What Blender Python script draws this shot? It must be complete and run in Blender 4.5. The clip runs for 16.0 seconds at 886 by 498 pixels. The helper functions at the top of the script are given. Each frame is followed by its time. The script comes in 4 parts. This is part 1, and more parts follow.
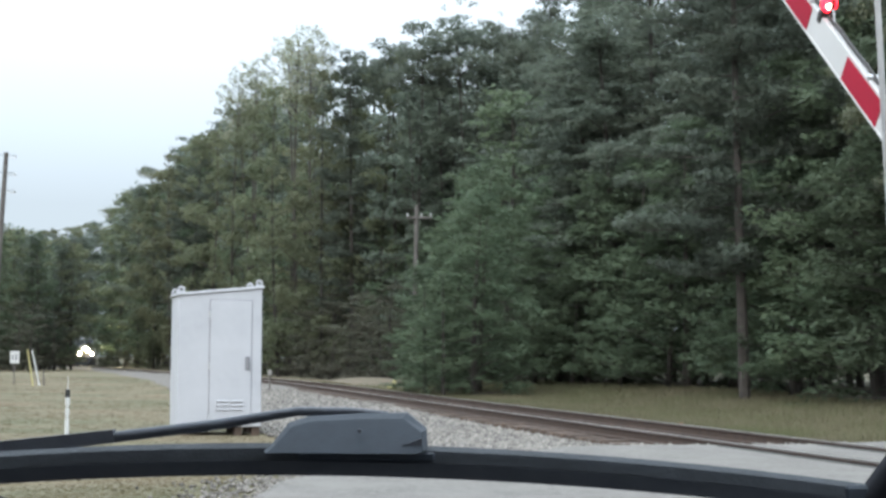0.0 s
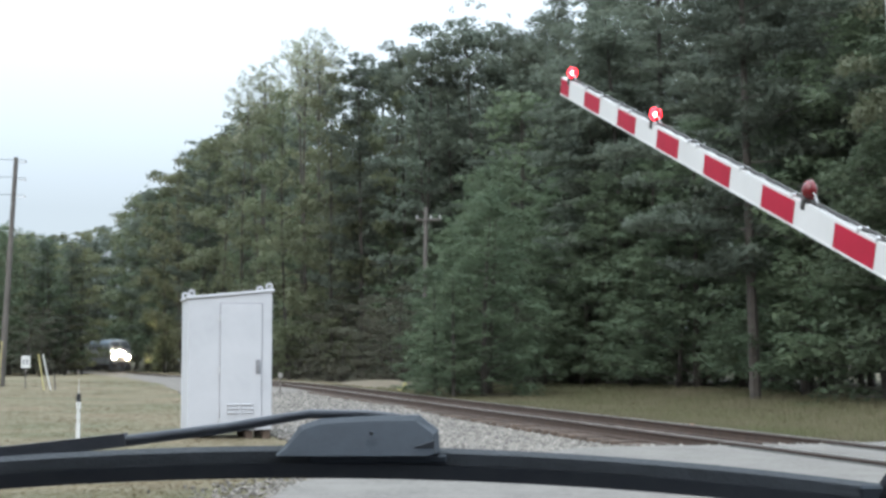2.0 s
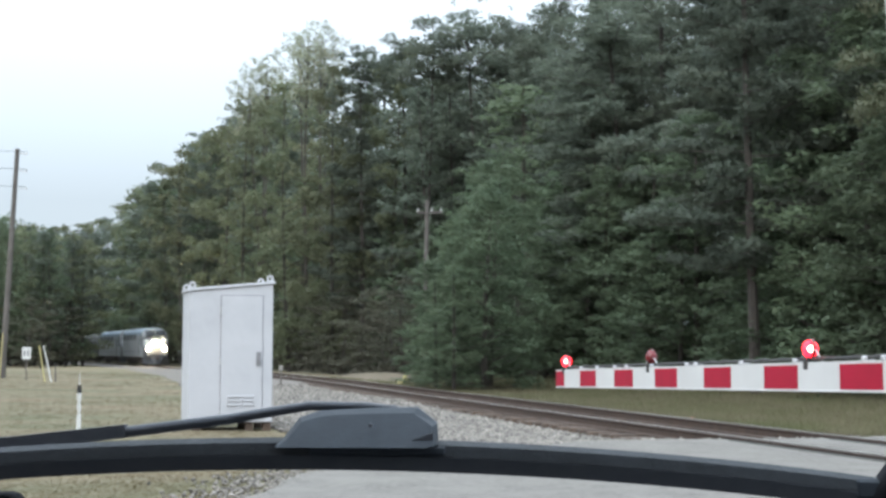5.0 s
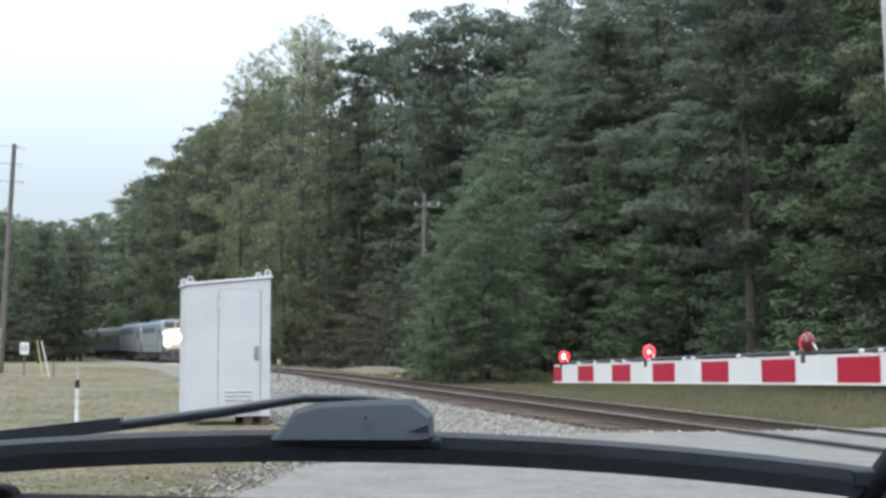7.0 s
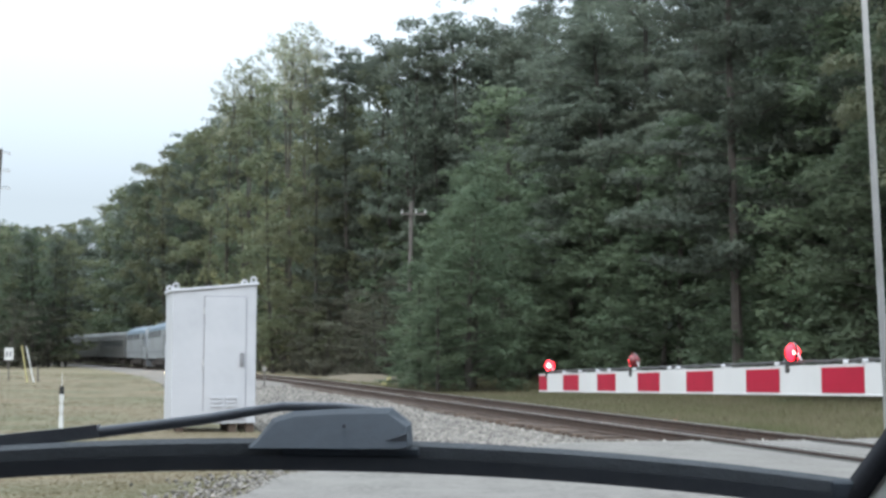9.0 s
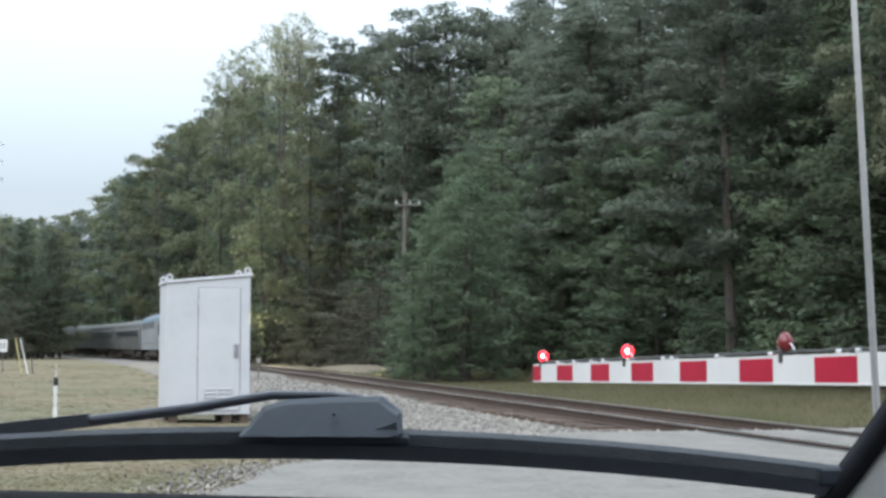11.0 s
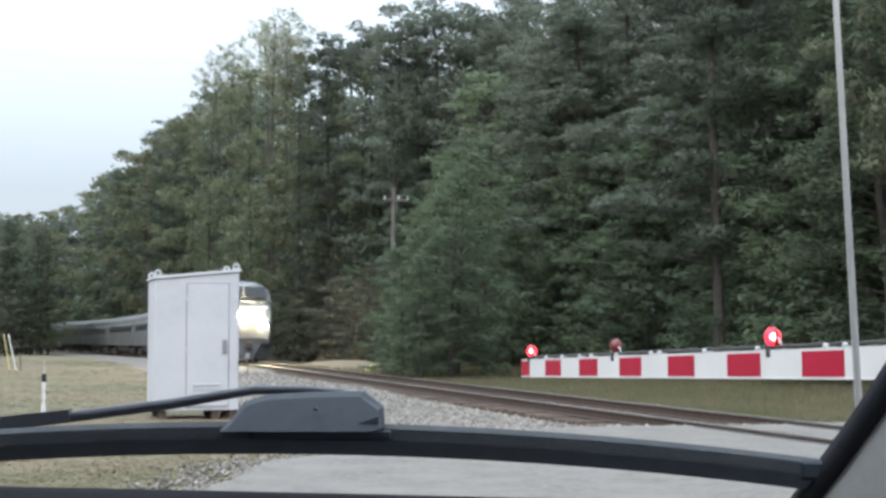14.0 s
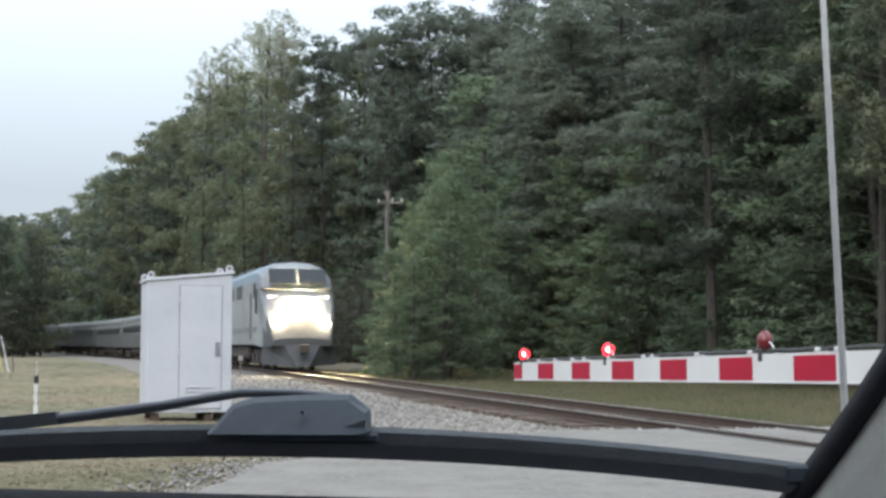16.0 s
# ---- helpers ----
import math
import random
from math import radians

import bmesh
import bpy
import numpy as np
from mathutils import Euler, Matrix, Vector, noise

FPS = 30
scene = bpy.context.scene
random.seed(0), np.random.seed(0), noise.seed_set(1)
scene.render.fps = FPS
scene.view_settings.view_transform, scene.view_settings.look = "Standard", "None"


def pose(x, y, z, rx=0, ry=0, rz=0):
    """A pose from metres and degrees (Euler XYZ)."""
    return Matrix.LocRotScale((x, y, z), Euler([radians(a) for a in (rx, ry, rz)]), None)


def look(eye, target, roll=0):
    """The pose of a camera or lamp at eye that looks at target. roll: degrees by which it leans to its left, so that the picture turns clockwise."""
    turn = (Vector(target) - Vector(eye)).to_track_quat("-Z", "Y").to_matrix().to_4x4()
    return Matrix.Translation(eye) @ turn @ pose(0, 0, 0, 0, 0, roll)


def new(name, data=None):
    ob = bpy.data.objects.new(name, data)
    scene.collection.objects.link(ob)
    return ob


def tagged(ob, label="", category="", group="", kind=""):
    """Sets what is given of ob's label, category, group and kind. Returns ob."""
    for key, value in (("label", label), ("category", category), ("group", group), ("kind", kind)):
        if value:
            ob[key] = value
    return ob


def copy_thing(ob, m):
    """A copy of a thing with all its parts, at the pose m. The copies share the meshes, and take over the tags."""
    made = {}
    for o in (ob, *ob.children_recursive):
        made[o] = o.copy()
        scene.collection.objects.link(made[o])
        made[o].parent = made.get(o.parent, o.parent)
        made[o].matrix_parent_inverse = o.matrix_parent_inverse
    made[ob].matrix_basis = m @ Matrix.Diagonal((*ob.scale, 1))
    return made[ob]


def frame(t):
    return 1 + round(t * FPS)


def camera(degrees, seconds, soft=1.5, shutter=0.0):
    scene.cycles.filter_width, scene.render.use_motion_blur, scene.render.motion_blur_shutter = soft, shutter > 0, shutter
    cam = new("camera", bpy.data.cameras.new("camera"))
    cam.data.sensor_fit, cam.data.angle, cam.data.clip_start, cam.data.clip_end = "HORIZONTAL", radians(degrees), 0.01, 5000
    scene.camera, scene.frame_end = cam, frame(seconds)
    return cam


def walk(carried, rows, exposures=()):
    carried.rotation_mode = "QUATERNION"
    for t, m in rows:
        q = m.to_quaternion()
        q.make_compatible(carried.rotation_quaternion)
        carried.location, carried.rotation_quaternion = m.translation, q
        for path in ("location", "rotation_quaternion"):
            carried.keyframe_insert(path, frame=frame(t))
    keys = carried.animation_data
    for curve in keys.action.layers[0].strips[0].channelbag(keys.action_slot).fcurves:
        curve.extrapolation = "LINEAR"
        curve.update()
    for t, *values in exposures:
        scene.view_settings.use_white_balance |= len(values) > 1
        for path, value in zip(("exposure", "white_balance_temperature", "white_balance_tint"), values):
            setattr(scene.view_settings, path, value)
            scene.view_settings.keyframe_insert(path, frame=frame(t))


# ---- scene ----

# ---- camera: held in the cabin of a parked car ----
cam = camera(33.56, 16.0, soft=3.0)
walk(cam, [
    (0.0, pose(-0.0016, -0.0000, 1.2517, 94.2254, -0.3159, -0.3425)),
    (0.5, pose(-0.0009, -0.0002, 1.2524, 94.3177, -0.2477, -0.4546)),
    (1.0, pose(-0.0009, 0.0022, 1.2519, 94.2754, -0.2178, -0.4106)),
    (1.5, pose(-0.0015, -0.0007, 1.2520, 94.3529, -0.1166, -0.2480)),
    (2.0, pose(-0.0024, 0.0024, 1.2515, 94.3014, 0.0296, 0.0549)),
    (2.5, pose(-0.0026, 0.0012, 1.2516, 94.2089, 0.0528, 0.1957)),
    (3.0, pose(-0.0026, 0.0017, 1.2516, 94.1341, -0.0652, 0.1934)),
    (3.5, pose(-0.0021, 0.0011, 1.2517, 94.0841, -0.0730, 0.1521)),
    (4.0, pose(-0.0018, -0.0006, 1.2520, 94.0553, -0.2453, 0.1192)),
    (6.5, pose(-0.0006, -0.0011, 1.2501, 93.8688, -0.0176, 0.0088)),
    (7.0, pose(-0.0000, -0.0001, 1.2501, 93.7830, 0.0176, -0.0022)),
    (7.5, pose(0.0016, 0.0000, 1.2503, 93.7975, 0.0556, -0.0662)),
    (8.0, pose(0.0026, -0.0011, 1.2511, 93.9234, -0.1293, -0.1984)),
    (8.5, pose(0.0035, -0.0007, 1.2513, 94.0289, -0.2672, -0.3960)),
    (9.0, pose(0.0044, 0.0016, 1.2507, 94.0952, -0.3038, -0.5447)),
    (11.5, pose(0.0077, -0.0005, 1.2488, 93.6062, -0.0597, -0.8791)),
    (12.0, pose(0.0086, 0.0019, 1.2483, 93.5072, 0.0598, -1.0300)),
    (12.5, pose(0.0098, 0.0011, 1.2490, 93.4833, 0.0240, -1.1241)),
    (13.0, pose(0.0098, 0.0008, 1.2487, 93.5248, -0.0324, -1.0233)),
    (13.5, pose(0.0101, 0.0005, 1.2486, 93.4748, -0.0244, -1.1269)),
    (14.0, pose(0.0116, 0.0006, 1.2488, 93.5528, -0.0427, -1.1928)),
    (14.5, pose(0.0120, 0.0000, 1.2490, 93.6096, -0.1373, -1.3141)),
    (15.0, pose(0.0129, -0.0016, 1.2491, 93.6121, -0.3284, -1.4759)),
    (15.5, pose(0.0134, -0.0006, 1.2494, 93.5060, -0.3069, -1.4578)),
    (16.0, pose(0.0154, -0.0017, 1.2492, 93.6663, -0.2333, -1.4537)),
], exposures=[(0.0, 0.87, 6120, 11), (9.0, 0.87, 6120, 11), (12.0, 0.82, 6120, 12), (14.0, 0.86, 6150, 13), (16.0, 0.69, 6200, 13)])

# ---- light: bright overcast evening ----
world = bpy.data.worlds.new("overcast")
scene.world = world
world.use_nodes = True
wn = world.node_tree.nodes
wl = world.node_tree.links
bg = wn["Background"]
sky = wn.new("ShaderNodeTexSky")
sky.sky_type = 'NISHITA'
sky.sun_disc = False
sky.sun_elevation, sky.sun_rotation = radians(38), radians(215)
sky.air_density, sky.dust_density, sky.ozone_density = 1.0, 6.0, 1.0
# cloud cover: far brighter overhead than at the horizon
geo = wn.new("ShaderNodeTexCoord")
sep = wn.new("ShaderNodeSeparateXYZ")
wl.new(geo.outputs["Generated"], sep.inputs["Vector"])
lift = wn.new("ShaderNodeMapRange")
lift.inputs["From Min"].default_value, lift.inputs["From Max"].default_value = 0.10, 1.0
lift.inputs["To Min"].default_value, lift.inputs["To Max"].default_value = 1.0, 5.4
wl.new(sep.outputs["Z"], lift.inputs["Value"])
tint = wn.new("ShaderNodeVectorMath")
tint.operation = 'SCALE'
tint.inputs[0].default_value = (4.2, 4.72, 4.95)
wl.new(lift.outputs["Result"], tint.inputs["Scale"])
cloud = wn.new("ShaderNodeMixRGB")
cloud.inputs["Fac"].default_value = 0.9
wl.new(sky.outputs["Color"], cloud.inputs["Color1"])
wl.new(tint.outputs["Vector"], cloud.inputs["Color2"])
wl.new(cloud.outputs["Color"], bg.inputs["Color"])
bg.inputs["Strength"].default_value = 0.1
sun = new("sun", bpy.data.lights.new("sun", 'SUN'))
sun.data.energy, sun.data.angle, sun.data.color = 1.15, radians(60), (1.0, 0.96, 0.9)
sun.matrix_world = look((-20, -35, 40), (0, 10, 0))

# ---- materials ----
def material(name, c1, c2=None, rough=0.7, scale=4.0, metal=0.0, bump=0.0, bscale=None, island=0.0,
             c3=None, scale3=0.4, obj=0.0, spec=0.3, coat=0.0, through_light=0.0, emit=None, power=0.0):
    """Principled material: two noises of colour, fine bump, optional variation by island or by object."""
    m = bpy.data.materials.new(name)
    m.use_nodes = True
    n, l = m.node_tree.nodes, m.node_tree.links
    p = n["Principled BSDF"]
    p.inputs["Roughness"].default_value = rough
    p.inputs["Metallic"].default_value = metal
    p.inputs["Specular IOR Level"].default_value = spec
    p.inputs["Coat Weight"].default_value = coat
    co = n.new("ShaderNodeTexCoord")
    def tex(s, detail=6.0):
        t = n.new("ShaderNodeTexNoise")
        t.inputs["Scale"].default_value = s
        t.inputs["Detail"].default_value = detail
        t.inputs["Roughness"].default_value = 0.65
        l.new(co.outputs["Object"], t.inputs["Vector"])
        r = n.new("ShaderNodeValToRGB")
        r.color_ramp.elements[0].position, r.color_ramp.elements[1].position = 0.32, 0.68
        l.new(t.outputs["Fac"], r.inputs["Fac"])
        return t, r
    t, ramp = tex(scale)
    ramp.color_ramp.elements[0].color = (*c1, 1)
    ramp.color_ramp.elements[1].color = (*(c2 or c1), 1)
    out = ramp.outputs["Color"]
    if c3:
        t3, r3 = tex(scale3, 4.0)
        r3.color_ramp.elements[0].color, r3.color_ramp.elements[1].color = (0, 0, 0, 1), (1, 1, 1, 1)
        mix = n.new("ShaderNodeMixRGB")
        mix.inputs["Color2"].default_value = (*c3, 1)
        l.new(r3.outputs["Color"], mix.inputs["Fac"])
        l.new(out, mix.inputs["Color1"])
        out = mix.outputs["Color"]
    if island or obj:
        hsv = n.new("ShaderNodeHueSaturation")
        src = n.new("ShaderNodeNewGeometry").outputs["Random Per Island"] if island else n.new("ShaderNodeObjectInfo").outputs["Random"]
        mr = n.new("ShaderNodeMapRange")
        k = island or obj
        mr.inputs["To Min"].default_value, mr.inputs["To Max"].default_value = 1 - k, 1 + k
        l.new(src, mr.inputs["Value"])
        l.new(mr.outputs["Result"], hsv.inputs["Value"])
        if island and obj:
            mh = n.new("ShaderNodeMapRange")
            mh.inputs["To Min"].default_value, mh.inputs["To Max"].default_value = 0.5 - obj, 0.5 + obj
            l.new(n.new("ShaderNodeObjectInfo").outputs["Random"], mh.inputs["Value"])
            l.new(mh.outputs["Result"], hsv.inputs["Hue"])
            mv = n.new("ShaderNodeMapRange")
            mv.inputs["To Min"].default_value, mv.inputs["To Max"].default_value = 0.75, 1.25
            wn2 = n.new("ShaderNodeTexWhiteNoise")
            wn2.noise_dimensions = '1D'
            l.new(n.new("ShaderNodeObjectInfo").outputs["Random"], wn2.inputs["W"])
            l.new(wn2.outputs["Value"], mv.inputs["Value"])
            mm = n.new("ShaderNodeMath")
            mm.operation = 'MULTIPLY'
            l.new(mr.outputs["Result"], mm.inputs[0])
            l.new(mv.outputs["Result"], mm.inputs[1])
            l.new(mm.outputs["Value"], hsv.inputs["Value"])
        l.new(out, hsv.inputs["Color"])
        out = hsv.outputs["Color"]
    l.new(out, p.inputs["Base Color"])
    if bump:
        tb = n.new("ShaderNodeTexNoise")
        tb.inputs["Scale"].default_value = bscale or scale * 4
        tb.inputs["Detail"].default_value = 5
        l.new(co.outputs["Object"], tb.inputs["Vector"])
        b = n.new("ShaderNodeBump")
        b.inputs["Strength"].default_value = bump
        b.inputs["Distance"].default_value = 0.02
        l.new(tb.outputs["Fac"], b.inputs["Height"])
        l.new(b.outputs["Normal"], p.inputs["Normal"])
    if emit:
        p.inputs["Emission Color"].default_value = (*emit, 1)
        p.inputs["Emission Strength"].default_value = power
    if through_light:
        tr = n.new("ShaderNodeBsdfTranslucent")
        l.new(out, tr.inputs["Color"])
        mx = n.new("ShaderNodeMixShader")
        mx.inputs["Fac"].default_value = through_light
        l.new(p.outputs["BSDF"], mx.inputs[1])
        l.new(tr.outputs["BSDF"], mx.inputs[2])
        l.new(mx.outputs["Shader"], n["Material Output"].inputs["Surface"])
    return m

M = {
    "soil": material("soil_grass", (0.108, 0.092, 0.054), (0.062, 0.074, 0.036), 0.95, 0.45, bump=0.1, bscale=18, c3=(0.142, 0.108, 0.070), scale3=0.16),
    "grass": material("dry_grass", (0.112, 0.094, 0.055), (0.064, 0.076, 0.037), 0.95, 0.45, island=0.03, c3=(0.146, 0.111, 0.072), scale3=0.16, spec=0.05, through_light=0.5),
    "meadow": material("tall_grass", (0.108, 0.118, 0.060), (0.140, 0.136, 0.078), 0.95, 0.6, island=0.10, c3=(0.165, 0.142, 0.096), scale3=0.3, spec=0.1, through_light=0.45),
    "litter": material("forest_floor", (0.091, 0.072, 0.046), (0.052, 0.052, 0.026), 0.95, 1.0, bump=0.5, bscale=12),
    "dirt": material("bare_dirt", (0.135, 0.105, 0.075), (0.085, 0.075, 0.05), 0.95, 1.5, bump=0.6, bscale=20),
    "asphalt": material("worn_asphalt", (0.178, 0.166, 0.153), (0.084, 0.078, 0.072), 0.95, 16.0, bump=0.9, bscale=45, c3=(0.165, 0.154, 0.142), scale3=1.3, spec=0.1),
    "ballast": material("ballast_bed", (0.165, 0.150, 0.136), (0.085, 0.076, 0.069), 0.9, 9.0, bump=1.0, bscale=14, c3=(0.120, 0.105, 0.092), scale3=0.35),
    "stone": material("ballast_stone", (0.180, 0.164, 0.146), (0.100, 0.090, 0.080), 0.9, 3.0, island=0.5),
    "tie": material("creosoted_tie", (0.085, 0.06, 0.045), (0.045, 0.035, 0.03), 0.9, 5.0, bump=0.5, obj=0.25),
    "rail_rust": material("rusty_rail", (0.085, 0.058, 0.045), (0.055, 0.04, 0.034), 0.8, 6.0, metal=0.3, bump=0.2),
    "rail_top": material("polished_railhead", (0.34, 0.31, 0.29), (0.24, 0.215, 0.20), 0.30, 3.0, metal=0.9),
    "cabinet": material("weathered_white_paint", (0.36, 0.364, 0.384), (0.32, 0.324, 0.344), 0.55, 3.0, bump=0.05, c3=(0.40, 0.40, 0.42), scale3=0.8, spec=0.4),
    "galv": material("galvanised_steel", (0.5, 0.5, 0.5), (0.38, 0.38, 0.39), 0.5, 9.0, metal=0.6),
    "dark_steel": material("dark_steel", (0.03, 0.03, 0.03), (0.05, 0.045, 0.04), 0.6, 8.0, metal=0.4),
    "concrete": material("concrete", (0.24, 0.23, 0.21), (0.18, 0.175, 0.16), 0.9, 6.0, bump=0.3),
    "white": material("gate_white", (0.50, 0.492, 0.485), (0.46, 0.452, 0.445), 0.5, 5.0, c3=(0.42, 0.412, 0.405), scale3=1.5),
    "red": material("gate_red", (0.30, 0.010, 0.030), (0.25, 0.009, 0.025), 0.65, 6.0, spec=0.12),
    "lens_off": material("red_lens", (0.12, 0.008, 0.01), (0.09, 0.006, 0.008), 0.15, 6.0, spec=0.5),
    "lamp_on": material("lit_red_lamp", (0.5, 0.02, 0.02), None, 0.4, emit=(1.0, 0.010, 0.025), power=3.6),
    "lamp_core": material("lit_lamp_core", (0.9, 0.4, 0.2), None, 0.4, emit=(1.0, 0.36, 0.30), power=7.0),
    "headlight": material("headlight_glow", (1, 1, 0.9), None, 0.3, emit=(1.0, 0.82, 0.48), power=800.0),
    "marker": material("marker_lamp_glow", (0.8, 1.0, 0.9), None, 0.3, emit=(0.8, 1.0, 0.92), power=4.0),
    "rubber": material("wiper_rubber", (0.068, 0.072, 0.088), (0.084, 0.089, 0.104), 0.6, 60.0, bump=0.1, bscale=300),
    "wiper": material("wiper_plastic", (0.040, 0.049, 0.063), (0.033, 0.040, 0.052), 0.6, 90.0, bump=0.1, bscale=900),
    "black_trim": material("black_seal", (0.014, 0.014, 0.017), (0.019, 0.019, 0.022), 0.95, 40.0, bump=0.1, spec=0.08),
    "pillar": material("grey_trim_fabric", (0.42, 0.41, 0.39), (0.38, 0.37, 0.35), 0.9, 200.0, bump=0.15, bscale=900),
    "antenna": material("antenna_steel", (0.42, 0.41, 0.40), (0.36, 0.35, 0.34), 0.5, 30.0),
    "paint": material("car_paint", (0.06, 0.065, 0.075), None, 0.3, 3.0, coat=0.6),
    "tyre": material("tyre", (0.02, 0.02, 0.02), None, 0.9, 8.0),
    "bark": material("bark", (0.060, 0.052, 0.045), (0.036, 0.032, 0.029), 0.95, 3.0, bump=0.8, bscale=14, obj=0.2),
    "wood": material("pole_wood", (0.115, 0.104, 0.096), (0.08, 0.072, 0.066), 0.9, 2.0, bump=0.4, bscale=20),
    "pine": material("pine_needles", (0.090, 0.110, 0.088), (0.126, 0.143, 0.106), 0.7, 0.35, island=0.07, obj=0.012, through_light=0.5, spec=0.2),
    "pine2": material("young_pine_needles", (0.088, 0.120, 0.076), (0.120, 0.153, 0.092), 0.7, 0.35, island=0.07, obj=0.012, through_light=0.5, spec=0.2),
    "broad": material("broad_leaves", (0.110, 0.124, 0.076), (0.154, 0.160, 0.094), 0.7, 0.3, island=0.05, obj=0.018, through_light=0.5, spec=0.2),
    "pale": material("pale_leaves", (0.252, 0.261, 0.189), (0.180, 0.194, 0.126), 0.7, 0.3, island=0.3, obj=0.02, through_light=0.4),
    "brush": material("dry_brush", (0.092, 0.084, 0.064), (0.072, 0.080, 0.056), 0.8, 0.4, island=0.07, obj=0.02, through_light=0.45, spec=0.1),
    "yellow_leaf": material("turning_leaves", (0.110, 0.112, 0.064), (0.084, 0.096, 0.058), 0.6, 0.4, island=0.12, obj=0.02, through_light=0.35),
    "silver": material("dull_stainless", (0.135, 0.138, 0.135), (0.095, 0.098, 0.096), 0.55, 1.2, metal=0.3, c3=(0.08, 0.08, 0.076), scale3=0.3),
    "loco_grey": material("loco_silver_paint", (0.27, 0.285, 0.29), (0.21, 0.222, 0.23), 0.55, 1.0, metal=0.2, c3=(0.17, 0.175, 0.175), scale3=0.5),
    "loco_dark": material("loco_dark_grey", (0.06, 0.065, 0.07), (0.04, 0.042, 0.045), 0.6, 2.0),
    "loco_roof": material("loco_blue_grey_roof", (0.13, 0.165, 0.20), (0.09, 0.12, 0.15), 0.5, 1.5),
    "coach_stripe": material("pale_coach_stripe", (0.30, 0.31, 0.32), (0.22, 0.23, 0.24), 0.5, 2.0),
    "loco_mask": material("loco_mid_grey", (0.15, 0.16, 0.17), (0.11, 0.118, 0.125), 0.5, 1.5),
    "door_line": material("grey_shadow_gap", (0.16, 0.16, 0.17), (0.2, 0.2, 0.21), 0.7, 8.0),
    "crack": material("cracked_asphalt", (0.05, 0.048, 0.045), (0.07, 0.066, 0.06), 0.95, 9.0),
    "spoiler": material("spoiler_rubber", (0.042, 0.046, 0.053), (0.058, 0.063, 0.072), 0.6, 50.0, bump=0.15, bscale=400),
    "glass": material("dark_train_glass", (0.012, 0.014, 0.016), None, 0.3, 2.0, spec=0.25),
    "truck": material("sooty_truck", (0.035, 0.03, 0.027), (0.055, 0.045, 0.04), 0.8, 4.0, bump=0.2),
    "sign": material("sign_white", (0.52, 0.52, 0.51), (0.46, 0.46, 0.45), 0.5, 6.0),
    "ink": material("black_paint", (0.015, 0.015, 0.016), None, 0.6, 5.0),
    "yellow": material("yellow_paint", (0.42, 0.37, 0.16), (0.34, 0.31, 0.15), 0.6, 4.0),
    "orange": material("orange_flag", (0.5, 0.26, 0.19), None, 0.6, 4.0),
}

# ---- mesh helpers ----
def part(name, bm, mat, parent=None, label="", smooth=False, m=None):
    me = bpy.data.meshes.new(name)
    bm.to_mesh(me)
    bm.free()
    for k in (mat if isinstance(mat, (list, tuple)) else [mat]):
        me.materials.append(M[k])
    if smooth:
        me.polygons.foreach_set("use_smooth", [True] * len(me.polygons))
    ob = new(name, me)
    if parent:
        ob.parent = parent
    if m is not None:
        ob.matrix_basis = m
    if label:
        ob["label"] = label
    return ob

def shared(name, me, parent, m):
    ob = new(name, me)
    ob.parent = parent
    ob.matrix_basis = m
    return ob

def thing(name, m, label, category, group="", kind=""):
    ob = new(name)
    ob.empty_display_size = 0.2
    ob.matrix_basis = m
    return tagged(ob, label, category, group, kind)

def box(bm, x0, x1, y0, y1, z0, z1, bevel=0.0, m=None, mat=0, seg=1):
    r = bmesh.ops.create_cube(bm, size=1.0)
    vs = r["verts"]
    mm = Matrix.Translation(((x0 + x1) / 2, (y0 + y1) / 2, (z0 + z1) / 2)) @ Matrix.Diagonal((x1 - x0, y1 - y0, z1 - z0, 1))
    bmesh.ops.transform(bm, matrix=mm, verts=vs)
    fs = {f for v in vs for f in v.link_faces}
    if bevel:
        es = list({e for v in vs for e in v.link_edges})
        rb = bmesh.ops.bevel(bm, geom=es, offset=bevel, segments=seg, affect='EDGES', profile=0.5)
        vs = list({v for f in rb["faces"] for v in f.verts} | {v for v in vs if v.is_valid})
        fs = {f for v in vs for f in v.link_faces}
    for f in fs:
        f.material_index = mat
    if m is not None:
        bmesh.ops.transform(bm, matrix=m, verts=vs)
    return bm

def rod(bm, a, b, r0, r1=None, seg=10, mat=0):
    a, b = Vector(a), Vector(b)
    d = b - a
    mm = Matrix.Translation((a + b) / 2) @ d.to_track_quat('Z', 'Y').to_matrix().to_4x4()
    r = bmesh.ops.create_cone(bm, cap_ends=True, segments=seg, radius1=r0, radius2=r0 if r1 is None else r1, depth=d.length, matrix=mm)
    for f in {f for v in r["verts"] for f in v.link_faces}:
        f.material_index = mat
    return bm

